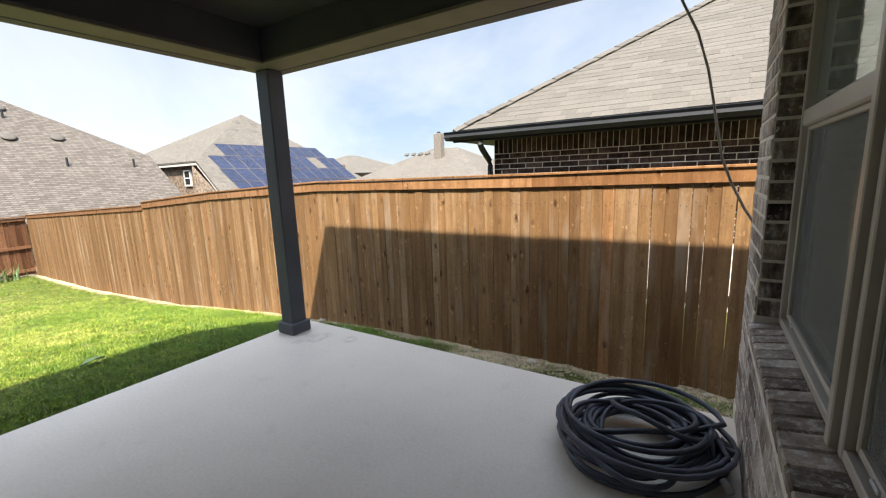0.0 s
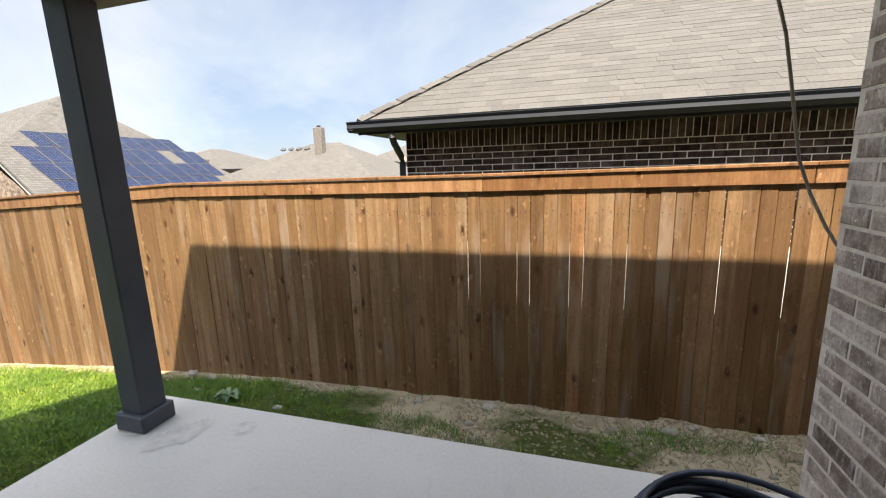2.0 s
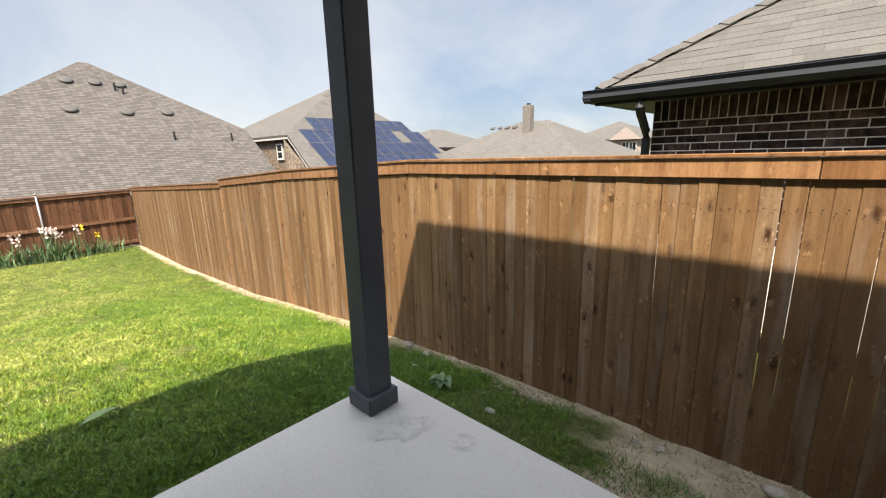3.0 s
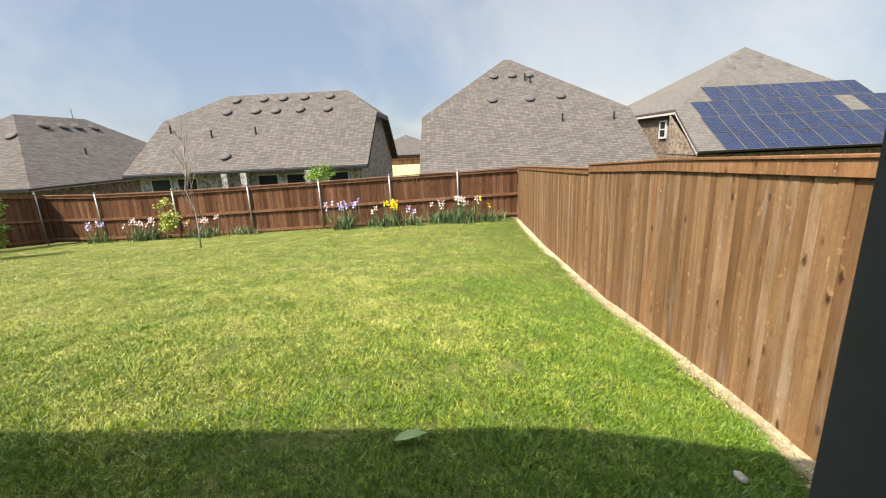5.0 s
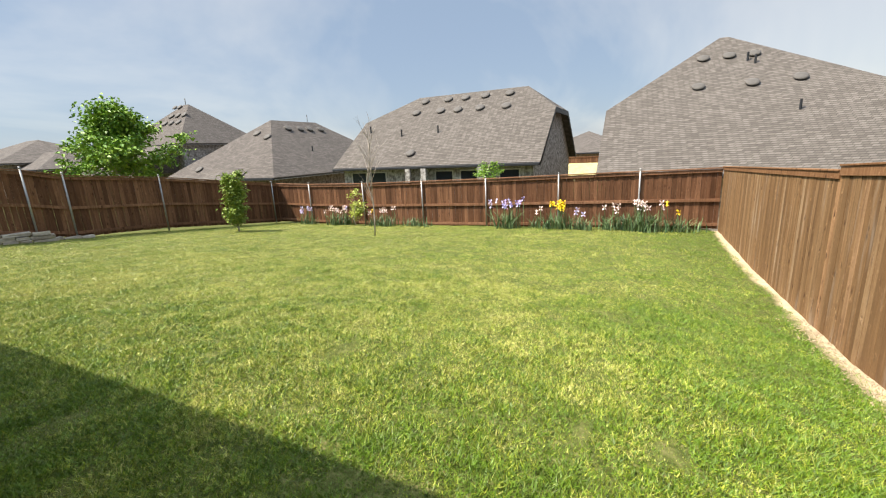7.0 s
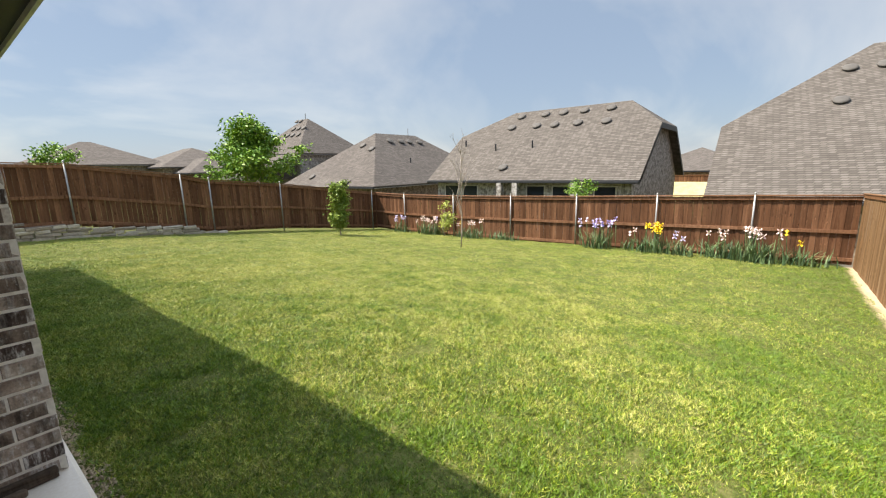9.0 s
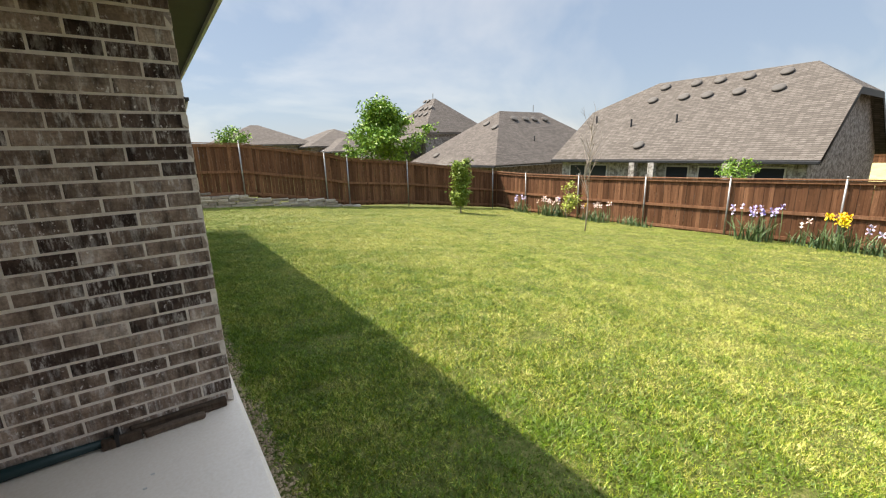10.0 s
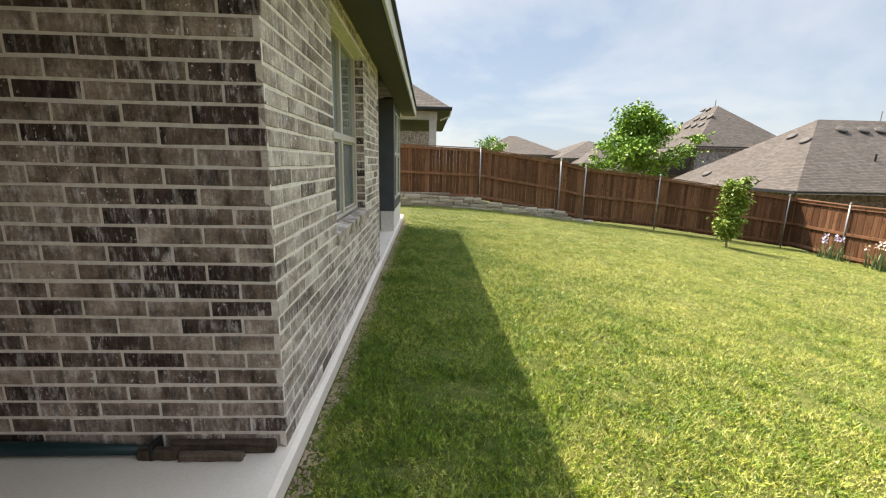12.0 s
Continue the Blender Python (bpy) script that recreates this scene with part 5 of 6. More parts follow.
hip_house("house", "low brown roofed house far down the street", -31.0, -19.5, -64.0, -50.0, 2.2, 0.42, -1.0, TAN_BRICK, SHINGLE_FAR2)
hip_house("house", "hip-roofed house between the far gables", -27.5, -20.8, -62.0, -46.0, 1.5, 0.5, -1.0, TAN_BRICK, SHINGLE_FAR2)
hip_house("house", "pale roofed house behind the solar panels", -46.0, -34.0, 36.0, 50.0, 2.0, 0.4, BASE, TAN_BRICK, SHINGLE_PALE)
hip_house("house", "brown roofed house far behind the back gardens", -52.0, -40.0, -44.0, -30.0, 1.5, 0.5, BASE, PALE_BRICK, SHINGLE_FAR2)

h1.location += Vector((0.63, -0.62, -0.08))
h0.location += Vector((0.65, -0.47, 0))

# house to the south, on higher ground, with a covered corner patio
hs = thing("house", 2, -23, 0.2, "neighbouring house with an open corner patio on a white column", "house", "houses beside the yard")
bm = poly([((-4.3, -17.0, 3.72), (9.5, -17.0, 3.72), (3.0, -23.0, 8.3), (2.4, -23.0, 8.3)), ((-4.3, -30.0, 3.72), (-4.3, -17.0, 3.72), (2.4, -23.0, 8.3)), ((9.5, -17.0, 3.72), (9.5, -30.0, 3.72), (3.0, -23.0, 8.3)), ((9.5, -30.0, 3.72), (-4.3, -30.0, 3.72), (2.4, -23.0, 8.3), (3.0, -23.0, 8.3))])
bmesh.ops.remove_doubles(bm, verts=bm.verts, dist=0.01)
part("roof", bm, SHINGLE_FAR2, hs)
part("soffit", box(-4.28, 9.4, -29.9, -17.05, 3.56, 3.60), PAINT_SOFFIT, hs)
part("gutter", box(-4.4, 9.5, -17.0, -16.9, 3.58, 3.72, 0.02), GUTTER, hs)
part("gutter", box(-4.4, -4.3, -30, -17.0, 3.58, 3.72, 0.02), GUTTER, hs)
part("column", box(-3.72, -3.38, -17.75, -17.41, -0.6, 3.56, 0.02), HOUSE_TRIM, hs)
part("beam", box(-3.75, -1.2, -17.75, -17.45, 3.2, 3.56), HOUSE_TRIM, hs)
part("wall", box(1.2, 9.0, -29.5, -18.5, -0.8, 3.56), TAN_BRICK, hs)
part("downspout", tube([(-4.36, -17.4, 3.6), (-4.3, -17.5, 3.35), (-3.9, -17.6, 3.2)], 0.04), PAINT_FASCIA, hs)
hs.location.x += 0.22
hip_house("house", "dark-eaved house beyond the southern neighbour", -3.6, 8.0, -50.0, -36.0, 4.6, 0.5, -0.5, TAN_BRICK, SHINGLE_PALE)

# ---- house to the north, close behind the side fence ----
NE, NG = 1.97, 0.65
hn = thing("house", 3, 9, -0.6, "dark brick neighbouring house with pale grey shingles and black gutter", "house", "houses beside the yard")
ex0, ey0 = -2.65, 6.87
part("roof_deck", poly([((ex0, ey0, NE), (11.5, ey0, NE), (11.5, ey0 + 7.0, NE + 7.0 * NG), (ex0 + 7.0, ey0 + 7.0, NE + 7.0 * NG)), ((ex0, ey0, NE), (ex0 + 7.0, ey0 + 7.0, NE + 7.0 * NG), (ex0, ey0 + 14.0, NE)),
                         ((ex0, ey0 + 14, NE), (ex0 + 7.0, ey0 + 7.0, NE + 7.0 * NG), (11.5, ey0 + 7.0, NE + 7.0 * NG), (11.5, ey0 + 14, NE))]), SHINGLE, hn)
part("wall", box(-2.20, 11, 7.36, 20.2, -0.7, 1.86), MORTAR, hn)
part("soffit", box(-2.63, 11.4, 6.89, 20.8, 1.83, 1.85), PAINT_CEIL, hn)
part("fascia", box(-2.65, 11.5, 6.86, 6.885, 1.80, 1.955), GUTTER, hn)
gut = bmesh.new()
prof = ((0.0, 0.0), (-0.07, 0.0), (-0.115, 0.045), (-0.105, 0.085), (-0.125, 0.12), (-0.11, 0.125), (-0.09, 0.09), (-0.10, 0.05), (-0.06, 0.015), (-0.01, 0.015), (-0.01, 0.12), (0.0, 0.12))
ga = [gut.verts.new((-2.745, 6.858 + p, 1.83 + q)) for p, q in prof]
gb2 = [gut.verts.new((11.5, 6.858 + p, 1.83 + q)) for p, q in prof]
for i in range(len(prof)):
    gut.faces.new((ga[i], ga[(i + 1) % len(prof)], gb2[(i + 1) % len(prof)], gb2[i]))
part("gutter", gut, GUTTER, hn)
part("gutter", box(-2.75, -2.65, 6.75, 20.8, 1.83, 1.95, 0.02), GUTTER, hn)
part("downspout", tube([(-2.17, 6.80, 1.86), (-2.17, 6.81, 1.76), (-2.185, 6.90, 1.69), (-2.225, 7.22, 1.53), (-2.235, 7.28, 1.44), (-2.235, 7.28, -0.5)], 0.045, 8), GUTTER, hn)
SOLDIER = 0.235
vs, fs = [], []
rg = random.Random(31)


def nb_brick(cx, z, w, h):
    me = brick_mesh(round(w, 3), round(h, 3), BRICK_DARK)
    m = Matrix(((-1, 0, 0, cx), (0, -1, 0, 7.36 - 0.003 - rg.uniform(0, 0.003)), (0, 0, 1, z), (0, 0, 0, 1)))
    n0 = len(vs)
    vs.extend(tuple(m @ v.co) for v in me.vertices)
    fs.extend(tuple(n0 + i for i in pl.vertices) for pl in me.polygons)


xb = -2.20
while xb < 5.5:
    nb_brick(xb + 0.038, 1.86 - SOLDIER, 0.067, SOLDIER - 0.011)
    xb += 0.0765
for r in range(16):
    xb = -2.20 - (BL / 2 if r % 2 else 0)
    while xb < 5.5:
        a, b = max(-2.20, xb), xb + BL - 0.010
        if b - a > 0.05:
            nb_brick((a + b) / 2, 1.86 - SOLDIER - 0.078 * (r + 1), b - a, 0.068)
        xb += BL
bw = new("brickwork", raw_mesh("brickwork", [tuple(Vector(v) - ORIGIN[hn.name]) for v in vs], fs, BRICK_DARK))
bw.parent = hn
tagged(bw, kind="stuff")
# shingles on the slope that faces the yard
slen, ang = math.hypot(1, NG), math.atan(NG)
near_n, vs, fs = 0, [], []
SH_ME = {}
o = ORIGIN[hn.name]
for r in range(46):
    run = r * 0.142 / slen
    y, z = ey0 + run, NE + NG * run
    x = ex0 + run - 0.02 + rg.uniform(-0.2, 0.0)
    while x < 7.5:
        w = rg.choice((0.20, 0.26, 0.32, 0.40))
        x0 = max(x, ex0 + run)
        w1 = round(x + w - x0, 2)
        t = rg.choice((0.011, 0.012, 0.013))
        if w1 > 0.06:
            key = (w1, t)
            if key not in SH_ME:
                SH_ME[key] = to_mesh("shingle", box(0.0008, w1 - 0.0008, -0.004, 0.150, 0.001, t), SHINGLE, Vector((0, 0, 0)))
            m = Matrix.Translation((x0 - o.x, y - o.y, z - o.z + 0.004)) @ Matrix.Rotation(ang - 0.02, 4, "X")
            if near_n < 300 and -2.8 < x0 < 2.0 and r < 24:
                sg = new("shingle", SH_ME[key])
                sg.parent = hn
                sg.matrix_basis = m
                near_n += 1
            else:
                n0 = len(vs)
                vs.extend(tuple(m @ v.co) for v in SH_ME[key].vertices)
                fs.extend(tuple(n0 + i for i in pl.vertices) for pl in SH_ME[key].polygons)
        x += w
sg = new("shingles", raw_mesh("shingles", vs, fs, SHINGLE))
sg.parent = hn
tagged(sg, kind="stuff")
# hip cap
cap_me = to_mesh("hip_shingle", poly([((-0.13, 0, -0.035), (0, 0, 0.015), (0, 0.30, 0.015), (-0.13, 0.30, -0.035)), ((0, 0, 0.015), (0.13, 0, -0.035), (0.13, 0.30, -0.035), (0, 0.30, 0.015))]), SHINGLE, Vector((0, 0, 0)))
hd = Vector((1, 1, NG)).normalized()
for i in range(44):
    p = Vector((ex0, ey0, NE + 0.02)) + hd * (i * 0.2) - o
    hc = new("hip_shingle", cap_me)
    hc.parent = hn
    q = Matrix((Vector((1, -1, 0)).normalized(), hd, Vector((1, -1, 0)).normalized().cross(hd))).transposed().to_4x4()
    hc.matrix_basis = Matrix.Translation(p + Vector((0, 0, 0.012 * (i % 2)))) @ q

# ---- things on the patio ----
rg = random.Random(77)
hose = thing("garden_hose", 0.45, 3.26, 0.0, "coiled dark blue-grey rubber garden hose with chrome ends", "garden hose")
pts = []
turns, n = 15, 15 * 26
for i in range(n):
    u = i / (n - 1)
    a = u * turns * 2 * math.pi
    k = int(u * turns)
    ph = noise.noise((u * 9, 0.3, 0.7)), noise.noise((u * 9, 5.3, 0.7)), noise.noise((u * 14, 9.3, 2.7))
    r = 0.265 + 0.07 * ph[2] + 0.075 * math.sin(k * 2.3)
    z = 0.016 + 0.008 * k + 0.034 * (1 + math.sin(a * 0.5 + k))
    pts.append((0.45 + 0.085 * ph[0] + r * 1.05 * math.cos(a), 3.27 + 0.085 * ph[1] + r * 0.98 * math.sin(a), z))
part("coil", tube(pts, 0.0125, 8), HOSE, hose, smooth=True)
loop = [(0.45 + (0.37 + 0.02 * math.sin(3 * a)) * math.cos(a), 3.26 + (0.36 + 0.025 * math.sin(2 * a + 1)) * math.sin(a), 0.016 + 0.012 * (1 + math.sin(2.5 * a))) for a in (0.12 + i * 2 * math.pi * 1.85 / 90 for i in range(91))]
part("outer_loop", tube(loop, 0.0125, 8), HOSE, hose, smooth=True)
for ox, oy, rr, tilt, turn, zc, ph0 in ((0.05, -0.07, 0.22, 0.10, 0.4, 0.13, 0.3), (-0.06, 0.05, 0.25, 0.08, 2.0, 0.14, 2.1), (0.07, 0.06, 0.20, 0.12, 3.6, 0.15, 4.0), (-0.03, -0.09, 0.27, 0.06, 5.1, 0.11, 5.2)):
    lp = []
    for i in range(46):
        a = ph0 + i * 2 * math.pi * 1.1 / 45
        wob = 1 + 0.12 * math.sin(3 * a + turn) + 0.08 * math.sin(2 * a + ph0)
        lp.append((0.45 + ox + rr * wob * math.cos(a), 3.27 + oy + rr * wob * math.sin(a), max(0.014, zc + tilt * math.sin(a + turn) * 0.7)))
    part("loop", tube(lp, 0.0125, 8), HOSE, hose, smooth=True)
tail = [(0.45 + 0.30 * math.cos(a), 3.28 + 0.30 * math.sin(a), 0.17 - 0.05 * a) for a in (0.9 - i * 0.1 for i in range(12))] + [(0.76, 3.17, 0.10), (0.80, 3.13, 0.06)]
part("tail", tube(tail, 0.0125, 8), HOSE, hose, smooth=True)
for p, q in (((0.80, 3.13, 0.055), (0.825, 3.085, 0.035)), ((0.80, 3.42, 0.075), (0.835, 3.385, 0.06))):
    cp = part("coupling", rod(p, q, 0.019, 0.017, 12), CHROME, hose, "chrome threaded hose coupling", True)

hose.scale = (0.95, 0.95, 1.0)
hose.location += Vector((0.015, -0.01, 0))

cable = thing("hanging_cable", 0.7, 3.9, 1.5, "thin grey cable hanging from the eave to the wall corner", "cable")
part("strand", tube([(0.36, 3.90, 2.42), (0.44, 3.885, 2.28), (0.50, 3.875, 2.14), (0.575, 3.87, 1.98), (0.63, 3.87, 1.80), (0.665, 3.87, 1.63), (0.695, 3.87, 1.47), (0.72, 3.87, 1.35), (0.77, 3.87, 1.22), (0.83, 3.87, 1.10), (0.885, 3.868, 1.01), (0.93, 3.866, 0.95)], 0.0065, 8), CABLE, cable, smooth=True)

# debris along the foot of the end wall
pipe = thing("drain_sleeve", -1.6, 0.55, 0.0, "flattened dark teal plastic sleeve lying along the wall", "plastic sleeve")
part("sleeve", tube([(-0.7, 0.53, 0.035), (-1.1, 0.535, 0.035), (-1.5, 0.54, 0.032), (-1.95, 0.545, 0.028)], [0.036, 0.035, 0.03, 0.02], 10), TEAL, pipe, smooth=True)
part("tie", box(-1.955, -1.935, 0.505, 0.585, 0.0, 0.075, 0.004), NEAR_BLACK, pipe)
for (xa, xb, ya, h, lab) in ((-2.05, -1.88, 0.56, 0.05, "rotten broken board stub on the slab by the wall"), (-2.34, -2.06, 0.57, 0.035, "split weathered board lying at the wall foot"), (-2.46, -2.0, 0.518, 0.055, "crumbling mortar-smeared board against the brick foot")):
    bm = box(xa, xb, ya - 0.018, ya + 0.022, 0.0, h, 0.006)
    bmesh.ops.subdivide_edges(bm, edges=bm.edges, cuts=3, use_grid_fill=True)
    for v in bm.verts:
        v.co += Vector((noise.noise(v.co * 31), noise.noise(v.co * 37 + Vector((5, 0, 0))), 0.8 * noise.noise(v.co * 29 + Vector((0, 7, 0))))) * 0.008
        v.co.z = max(v.co.z, 0.0005)
    solid("board_scrap", bm, ROTTEN, lab, "board", "")
meter = thing("conduit_elbow", -1.22, 0.53, 0.06, "grey plastic conduit elbow low on the brick wall", "conduit")
part("elbow", tube([(-0.9, 0.53, 0.085), (-1.17, 0.53, 0.085), (-1.215, 0.53, 0.075), (-1.23, 0.53, 0.05), (-1.23, 0.53, 0.0)], 0.022, 10), CABLE, meter, smooth=True)
for i in range(9):
    px, py = rg.uniform(-2.2, -1.2), rg.uniform(0.66, 1.2)
    solid("paint_fleck", box(px - 0.008, px + 0.008, py - 0.004, py + 0.004, 0.0, 0.003), PAINT_FASCIA, "tiny pale fleck on the slab", "fleck", "")

# ---- plants ----
def leaf_cloud(name, centre, radii, n, size, seed, material, parent, hollow=0.35, clumps=14):
    """Many small folded leaves in clumps within an ellipsoid, with gaps."""
    g = random.Random(seed)
    cs = []
    for _ in range(clumps):
        while True:
            p = Vector((g.uniform(-1, 1), g.uniform(-1, 1), g.uniform(-1, 1)))
            if hollow < p.length < 1:
                break
        cs.append((p, g.uniform(0.18, 0.42)))
    vs, fs = [], []
    for _ in range(n):
        c, s = g.choice(cs)
        d = Vector((g.gauss(0, 1), g.gauss(0, 1), g.gauss(0, 1))) * s * 0.62
        p = c + d
        q = Vector((centre[0] + p.x * radii[0], centre[1] + p.y * radii[1], centre[2] + p.z * radii[2]))
        w, l = size * g.uniform(0.3, 0.5), size * g.uniform(0.8, 1.4)
        m = Euler((g.uniform(-1.0, 1.0), g.uniform(-1.0, 1.0), g.uniform(0, 6.28))).to_matrix()
        k0 = len(vs)
        for co in ((0, 0, 0), (w, l * 0.5, w * 0.4), (0, l, -w * 0.3), (-w, l * 0.5, w * 0.4)):
            vs.append(tuple(q + m @ Vector(co)))
        fs += [(k0, k0 + 1, k0 + 2), (k0, k0 + 2, k0 + 3)]
    o = ORIGIN[parent.name]
    ob = new(name, raw_mesh(name, [tuple(Vector(v) - o) for v in vs], fs, material))
    ob.parent = parent
    return ob


def branches(parent, base, height, r0, n, spread, seed, up=0.6, twigs=2):
    g = random.Random(seed)
    bx, by, bz = base
    trunk = [(bx + 0.03 * g.uniform(-1, 1) * i, by + 0.03 * g.uniform(-1, 1) * i, bz - 0.05 + height * i / 6) for i in range(7)]
    part("trunk", tube(trunk, [r0 * (1 - 0.8 * i / 6) for i in range(7)], 8), BARK, parent, smooth=True)
    for i in range(n):
        t = g.uniform(0.3, 0.95)
        k = t * 6
        a, b = Vector(trunk[int(k)]), Vector(trunk[min(6, int(k) + 1)])
        p = a.lerp(b, k - int(k))
        ang = g.uniform(0, 6.28)
        L = spread * (1.1 - 0.7 * t) * g.uniform(0.6, 1.2)
        d = Vector((math.cos(ang), math.sin(ang), up + g.uniform(0, 0.8))).normalized()
        pts = [p, p + d * L * 0.5 + Vector((0, 0, 0.02)), p + d * L + Vector((0, 0, L * 0.15))]
        lb = part("limb", tube(pts, [r0 * 0.4, r0 * 0.25, r0 * 0.1], 5), BARK, parent)
        for _ in range(twigs):
            q = pts[1].lerp(pts[2], g.random())
            dd = (d + Vector((g.uniform(-0.7, 0.7), g.uniform(-0.7, 0.7), g.uniform(0.0, 0.7)))).normalized()
            part("twig", tube([q, q + dd * L * 0.45], [r0 * 0.14, r0 * 0.05], 4), BARK, lb)


def on_ground(x, y):
    return soft_z(x, y)


def leafy(parent, base, height, r0, limbs, reach, first, seed, material, leaf, clump, per, rise, taper=0.78):
    """A trunk with tapering limbs, longest low down, and leaves gathered in loose clumps along their outer ends.
    reach: length of the lowest limbs; first: where on the trunk they begin; rise: how steeply they climb; taper: how much shorter they grow."""
    g = random.Random(seed)
    bx, by, bz = base
    trunk = [Vector((bx + 0.02 * height * noise.noise((i * 0.7, seed, 0)), by + 0.02 * height * noise.noise((i * 0.7, seed, 5)), bz - 0.05 + height * i / 8)) for i in range(9)]
    part("trunk", tube(trunk, [r0 * (1 - 0.9 * i / 8) for i in range(9)], 8), BARK, parent, smooth=True)
    spots = [(trunk[8], clump * 0.7), (trunk[7], clump)]
    for i in range(limbs):
        t = first + (0.97 - first) * (i + g.random()) / limbs
        p = trunk[int(t * 8)].lerp(trunk[min(8, int(t * 8) + 1)], t * 8 - int(t * 8))
        ang = i * 2.4 + g.uniform(-0.5, 0.5)
        u = (t - first) / (1 - first)
        L = reach * (1.0 - taper * u) * g.uniform(0.55, 1.15)
        d = Vector((math.cos(ang), math.sin(ang), rise + g.uniform(-0.15, 0.45) + 0.5 * u)).normalized()
        pts = [p + d * L * f + Vector((0, 0, 0.10 * L * f * f)) + Vector((g.gauss(0, 0.03), g.gauss(0, 0.03), 0)) * L * f for f in (0, 0.35, 0.7, 1.0)]
        lb = part("limb", tube(pts, [r0 * 0.34, r0 * 0.24, r0 * 0.14, r0 * 0.05], 5), BARK, parent)
        for f in (0.45, 0.75, 1.0):
            c = pts[0].lerp(pts[3], f)
            spots.append((c, clump * g.uniform(0.6, 1.1)))
            e = c + Vector((g.uniform(-1, 1), g.uniform(-1, 1), g.uniform(-0.2, 1.0))).normalized() * L * 0.28
            part("twig", tube([c, e], [r0 * 0.08, r0 * 0.03], 4), BARK, lb)
            spots.append((e, clump * g.uniform(0.5, 0.9)))
    vs, fs = [], []
    for c, sp in spots:
        for _ in range(int(per * g.uniform(0.5, 1.4))):
            q = c + Vector((g.gauss(0, 1), g.gauss(0, 1), g.gauss(0, 0.6))) * sp * 0.5
            w, l = leaf * g.uniform(0.24, 0.42), leaf * g.uniform(0.7, 1.35)
            m = Euler((g.uniform(-1.1, 0.7), g.uniform(-0.8, 0.8), g.uniform(0, 6.28))).to_matrix()
            k0 = len(vs)
            for co in ((0, 0, 0), (w, l * 0.45, w * 0.4), (0, l, -w * 0.5), (-w, l * 0.45, w * 0.4)):
                vs.append(tuple(q + m @ Vector(co) - ORIGIN[parent.name]))
            fs += [(k0, k0 + 1, k0 + 2), (k0, k0 + 2, k0 + 3)]
    ob = new("crown", raw_mesh("crown", vs, fs, material))
    ob.parent = parent


tz = on_ground(-13.0, -17.6)
tree = thing("tree", -13.0, -17.6, tz, "leafy bright green young tree behind the board fence", "tree")
leafy(tree, (-13.0, -17.6, tz), 3.5 - tz, 0.10, 34, 2.65, 0.28, 3, LEAF_TREE, 0.18, 0.52, 56, 0.35)
sx, sy = -11.9, -9.35
sz = on_ground(sx, sy)
shrub = thing("shrub", sx, sy, sz, "upright leafy green shrub in the lawn by the fence", "shrub")
leafy(shrub, (sx, sy, sz), 1.72, 0.030, 24, 0.46, 0.06, 5, LEAF_SHRUB, 0.095, 0.19, 30, 0.9, 0.05)
bx, by = -12.4, -4.15
bz = on_ground(bx, by)
sap = thing("sapling", bx, by, bz, "bare young tree with thin grey twigs in the lawn", "tree")
branches(sap, (bx, by, bz), 3.3, 0.022, 22, 1.0, 9, 1.5, 3)
gz = on_ground(-17.4, -2.25)
gs = thing("sapling", -17.4, -2.25, gz, "small feathery green sapling just behind the back fence", "tree")
branches(gs, (-17.4, -2.25, gz), 2.4, 0.025, 8, 0.6, 13, 0.8)
leaf_cloud("foliage", (-17.4, -2.25, 0.55), (0.44, 0.52, 0.34), 900, 0.065, 14, LEAF_TREE, gs, 0.2, 16)
yz = on_ground(-15.6, -7.3)
yb = thing("shrub", -15.6, -7.3, yz, "yellow-green upright shrub in the flower bed", "shrub")
branches(yb, (-15.6, -7.3, yz), 1.2, 0.02, 7, 0.4, 15, 1.0)
leaf_cloud("foliage", (-15.6, -7.3, yz + 0.85), (0.32, 0.42, 0.55), 700, 0.08, 16, LEAF_YELLOW, yb, 0.1, 14)
dz = on_ground(-12, -44)
dt = thing("tree", -10.5, -46, dz, "small distant green tree over the fence line", "tree")
branches(dt, (-10.5, -46, dz), 4.0, 0.12, 8, 1.6, 23, 0.6)
leaf_cloud("crown", (-10.5, -46, 2.9), (1.6, 1.6, 1.2), 900, 0.25, 24, LEAF_TREE, dt, 0.2, 16)


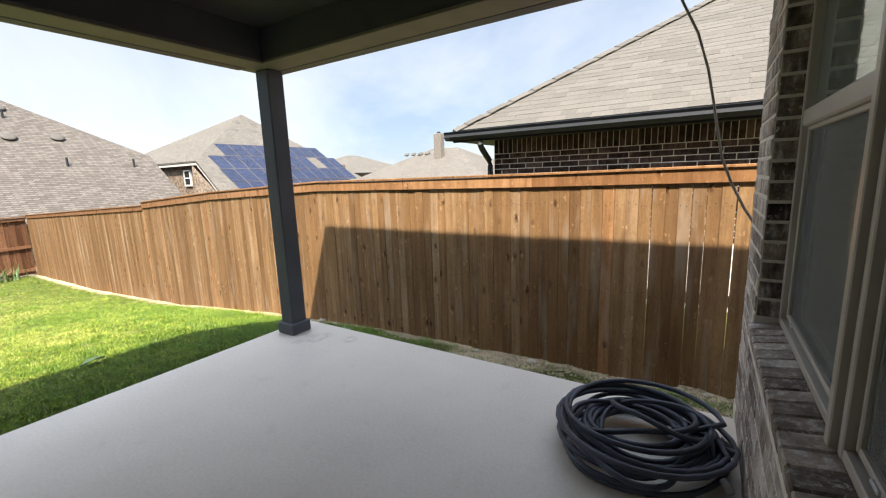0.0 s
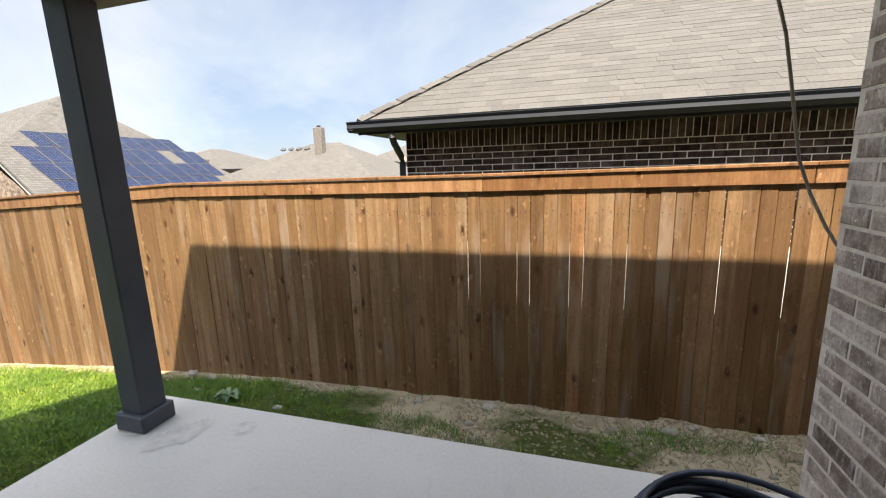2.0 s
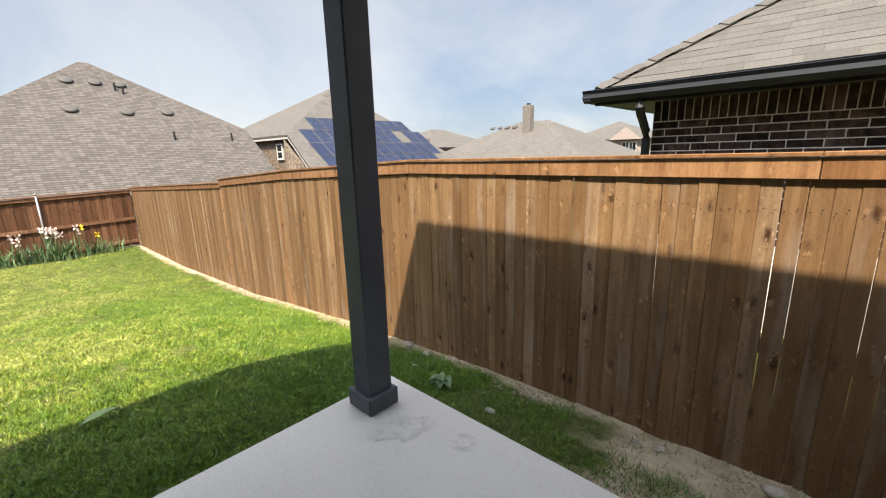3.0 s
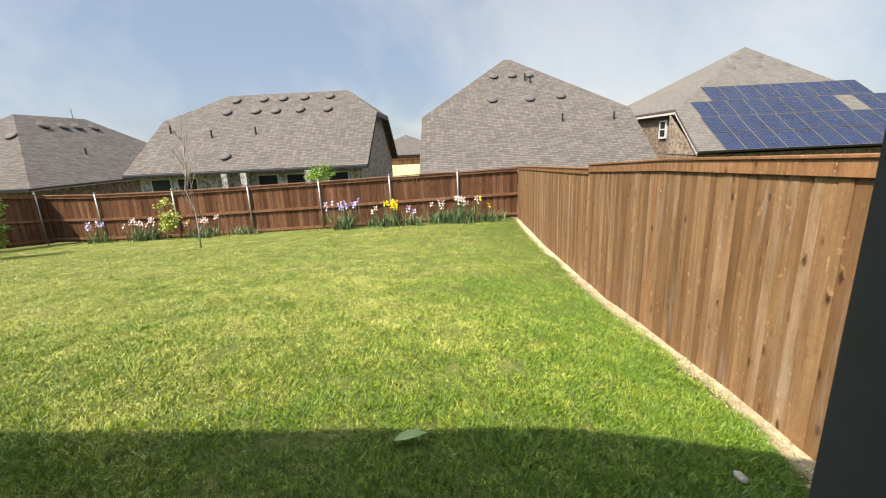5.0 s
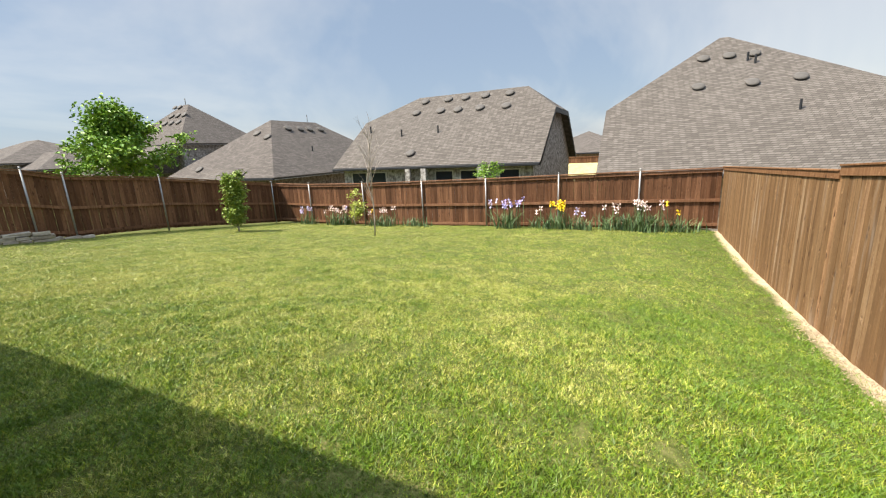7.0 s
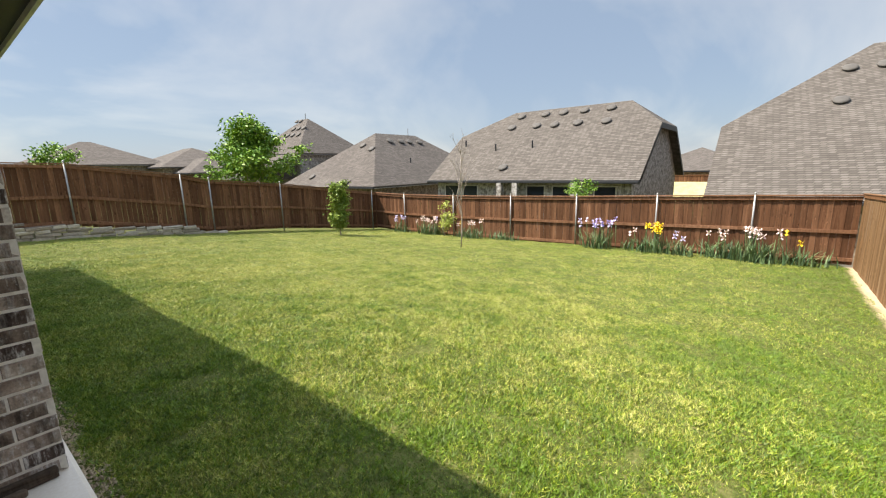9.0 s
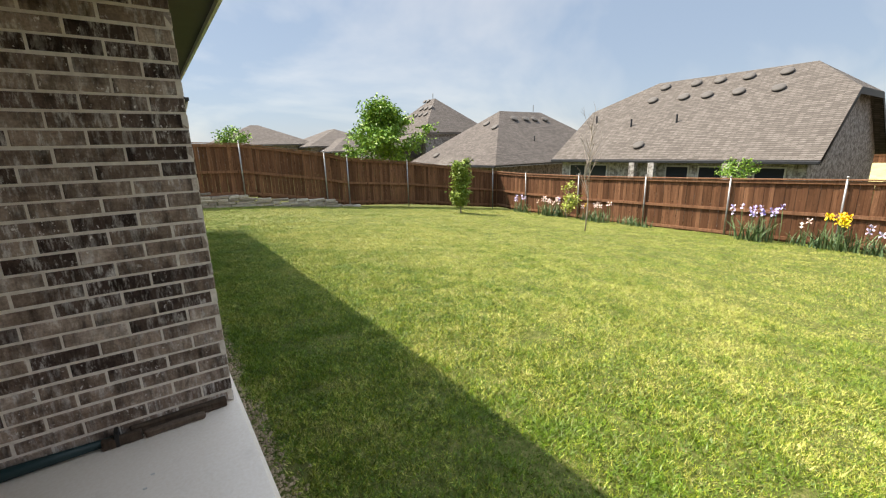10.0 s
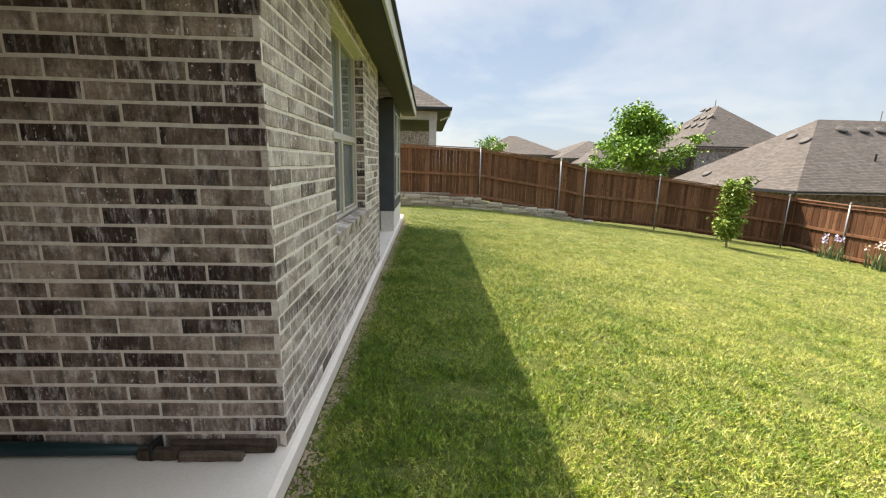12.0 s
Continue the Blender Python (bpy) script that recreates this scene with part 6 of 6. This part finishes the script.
def iris_clump(x, y, height, n_leaf, blooms, seed, label):
    g = random.Random(seed)
    z = on_ground(x, y)
    c = thing("iris_clump", x, y, z, label, "flowers", "flower bed")
    vs, fs = [], []
    for _ in range(n_leaf):
        a = g.uniform(0, 6.28)
        px, py = x + g.gauss(0, 0.13), y + g.gauss(0, 0.22)
        L, w = height * g.uniform(0.55, 0.95), g.uniform(0.014, 0.022)
        lean = g.uniform(0.05, 1.0)
        tx, ty = -math.sin(a), math.cos(a)
        k0 = len(vs)
        for s in (0, 0.45, 0.8, 1.0):
            ox, oz = lean * L * s * s, L * s * (1 - 0.3 * lean * s)
            ww = w * (1 - s) ** 0.5
            for sg2 in (-1, 1):
                vs.append((px + math.cos(a) * ox + tx * ww * sg2 - x, py + math.sin(a) * ox + ty * ww * sg2 - y, oz - 0.02))
        fs += [(k0 + 2 * i, k0 + 2 * i + 1, k0 + 2 * i + 3, k0 + 2 * i + 2) for i in range(3)]
    lv = new("leaves", raw_mesh("leaves", vs, fs, LEAF_IRIS))
    lv.parent = c
    for colour in blooms:
        a = g.uniform(0, 6.28)
        px, py = x + g.gauss(0, 0.12), y + g.gauss(0, 0.22)
        top = z + height * g.uniform(0.85, 1.15)
        q = (px + 0.05 * math.cos(a), py + 0.05 * math.sin(a), top)
        st = part("stem", tube([(px, py, z - 0.02), (px, py, (z + top) / 2), q], 0.008, 5), LEAF_IRIS, c)
        bm = bmesh.new()
        for i in range(6):
            b = a + i * math.pi / 3
            up = 1 if i % 2 else -1
            d = Vector((math.cos(b), math.sin(b), 0))
            s = Vector((-d.y, d.x, 0))
            o0 = Vector(q)
            rim = [o0, o0 + d * 0.045 + s * 0.035 + Vector((0, 0, 0.04 * up + 0.02)), o0 + d * 0.065 + Vector((0, 0, 0.075 * up + 0.02)), o0 + d * 0.045 - s * 0.035 + Vector((0, 0, 0.04 * up + 0.02))]
            bm.faces.new([bm.verts.new(p) for p in rim])
        part("bloom", bm, PETALS[colour], st, colour + " iris bloom")
    return c


V, W, P, Y = "violet", "lavender", "pink", "yellow"
for i, (y, h, nl, blooms, lab) in enumerate((
        (-9.9, 0.62, 40, [W] * 6 + [P], "lavender irises in front of the dark fence"),
        (-8.35, 0.66, 60, [P] * 9, "pale pink irises in front of the dark fence"),
        (-7.85, 0.62, 50, [P] * 7 + [W], "pale pink irises beside a yellow-green shrub"),
        (-6.45, 0.55, 40, [Y] + [P] * 2, "sparse irises with a single yellow bloom"),
        (-5.9, 0.62, 60, [P] * 5, "pink irises with broad green leaves"),
        (-4.75, 0.45, 60, [], "iris leaves without blooms by the fence"),
        (-4.25, 0.30, 25, [], "low clump of iris leaves"),
        (-1.02, 0.80, 90, [V] * 8 + [W] * 8, "dense violet and lavender irises"),
        (0.05, 0.58, 40, [P] * 2, "low irises with two pale blooms"),
        (0.60, 0.74, 80, [Y] * 14, "bright yellow irises in a thick clump"),
        (1.32, 0.56, 50, [W] * 3, "irises with a few lavender blooms"),
        (2.20, 0.66, 80, [P] * 5, "peach irises with long leaves"),
        (2.85, 0.76, 80, [P] * 8, "pale pink irises by a steel post"),
        (3.25, 0.74, 70, [P] * 6 + [Y], "pale irises with one yellow bloom"),
        (3.95, 0.58, 70, [Y], "iris leaves with a yellow bloom near the corner"))):
    iris_clump(-15.75 + 0.12 * math.sin(i * 2.1), y, h, nl, blooms, 100 + i, lab)


def broad_leaf(name, x, y, size, seed, label, material, lobes):
    g = random.Random(seed)
    z = on_ground(x, y)
    t = thing(name, x, y, z, label, "leaf" if lobes == 1 else "weed")
    for k in range(lobes):
        a = g.uniform(0, 6.28) if lobes > 1 else 1.85
        L, w = size * g.uniform(0.8, 1.1), size * (0.16 if lobes == 1 else 0.35)
        bm = bmesh.new()
        rows = []
        for s in (0.0, 0.25, 0.5, 0.75, 1.0):
            ww = w * math.sin(math.pi * (0.08 + 0.9 * s)) 
            cx, zz = L * s, 0.035 + ((0.018 if lobes == 1 else 0.045) * math.sin(math.pi * s))
            rows.append([bm.verts.new((x + math.cos(a) * cx - math.sin(a) * o2 * ww, y + math.sin(a) * cx + math.cos(a) * o2 * ww, z + zz + 0.02 * abs(o2))) for o2 in (-1, 0, 1)])
        for r1, r2 in zip(rows, rows[1:]):
            for j in range(2):
                bm.faces.new((r1[j], r1[j + 1], r2[j + 1], r2[j]))
        part("blade", bm, material, t)


broad_leaf("fallen_leaf", -3.68, 2.36, 0.24, 1, "long pale green fallen leaf lying on the lawn", LEAF_DRY, 1)
broad_leaf("weed", -2.62, 4.33, 0.11, 2, "broad-leaved weed in the grass beside the patio", LEAF_IRIS, 7)
for i in range(26):
    px = rg.uniform(-3.7, 1.6)
    py = rg.uniform(4.2, 4.93)
    if i < 3:
        px, py = (-3.62, -0.65, 0.6)[i], (4.88, 4.85, 4.8)[i]
    r = rg.uniform(0.012, 0.035) if i > 2 else 0.045
    bm = bmesh.new()
    bmesh.ops.create_icosphere(bm, subdivisions=2, radius=r, matrix=Matrix.Translation((px, py, on_ground(px, py) + r * 0.3)) @ Matrix.Diagonal((1.3, 1, 0.7, 1)))
    for v in bm.verts:
        v.co += Vector((noise.noise(v.co * 40), noise.noise(v.co * 43), noise.noise(v.co * 47))) * r * 0.35
    solid("rock", bm, STONE, "small pale rock in the dirt by the fence", "rock", "", True)


# loose soil and gravel along the slab's edge, and clods in the dirt strip
def crumbs(name, n, x_of, y_of, r0, r1, seed, label, category):
    """Many small irregular lumps lying on the ground, joined."""
    g = random.Random(seed)
    vs, fs = [], []
    for _ in range(n):
        cx, cy, r = x_of(g), y_of(g), g.uniform(r0, r1)
        cz = on_ground(cx, cy)
        k0 = len(vs)
        for dx, dy, dz in ((1, 0, 0), (-1, 0, 0), (0, 1, 0), (0, -1, 0), (0, 0, 0.8), (0, 0, -0.5)):
            f = g.uniform(0.7, 1.3) * r
            vs.append((cx + dx * f + g.uniform(-0.2, 0.2) * r, cy + dy * f + g.uniform(-0.2, 0.2) * r, cz + dz * f + 0.3 * r))
        fs += [(k0 + a, k0 + b, k0 + c) for a, b, c in ((0, 2, 4), (2, 1, 4), (1, 3, 4), (3, 0, 4), (2, 0, 5), (1, 2, 5), (3, 1, 5), (0, 3, 5))]
    return tagged(new(name, raw_mesh(name, vs, fs, CLOD)), label, category, "", "stuff")


crumbs("gravel", 5200, lambda g: -2.55 - abs(g.gauss(0, 0.055)), lambda g: g.uniform(-7.8, 3.75), 0.004, 0.013, 51, "gravelly soil crumbs along the edge of the slab", "gravel")
crumbs("clods", 2400, lambda g: g.uniform(-0.9, 1.9), lambda g: 4.98 - abs(g.gauss(0, 0.42)) if g.random() < 0.8 else g.uniform(3.8, 4.95), 0.004, 0.016, 52, "crumbled pale dirt clods at the foot of the fence", "soil")
crumbs("clods", 1800, lambda g: g.uniform(-9, -1.8), lambda g: 4.97 - abs(g.gauss(0, 0.15)), 0.004, 0.015, 53, "crumbled pale dirt clods at the foot of the fence", "soil")
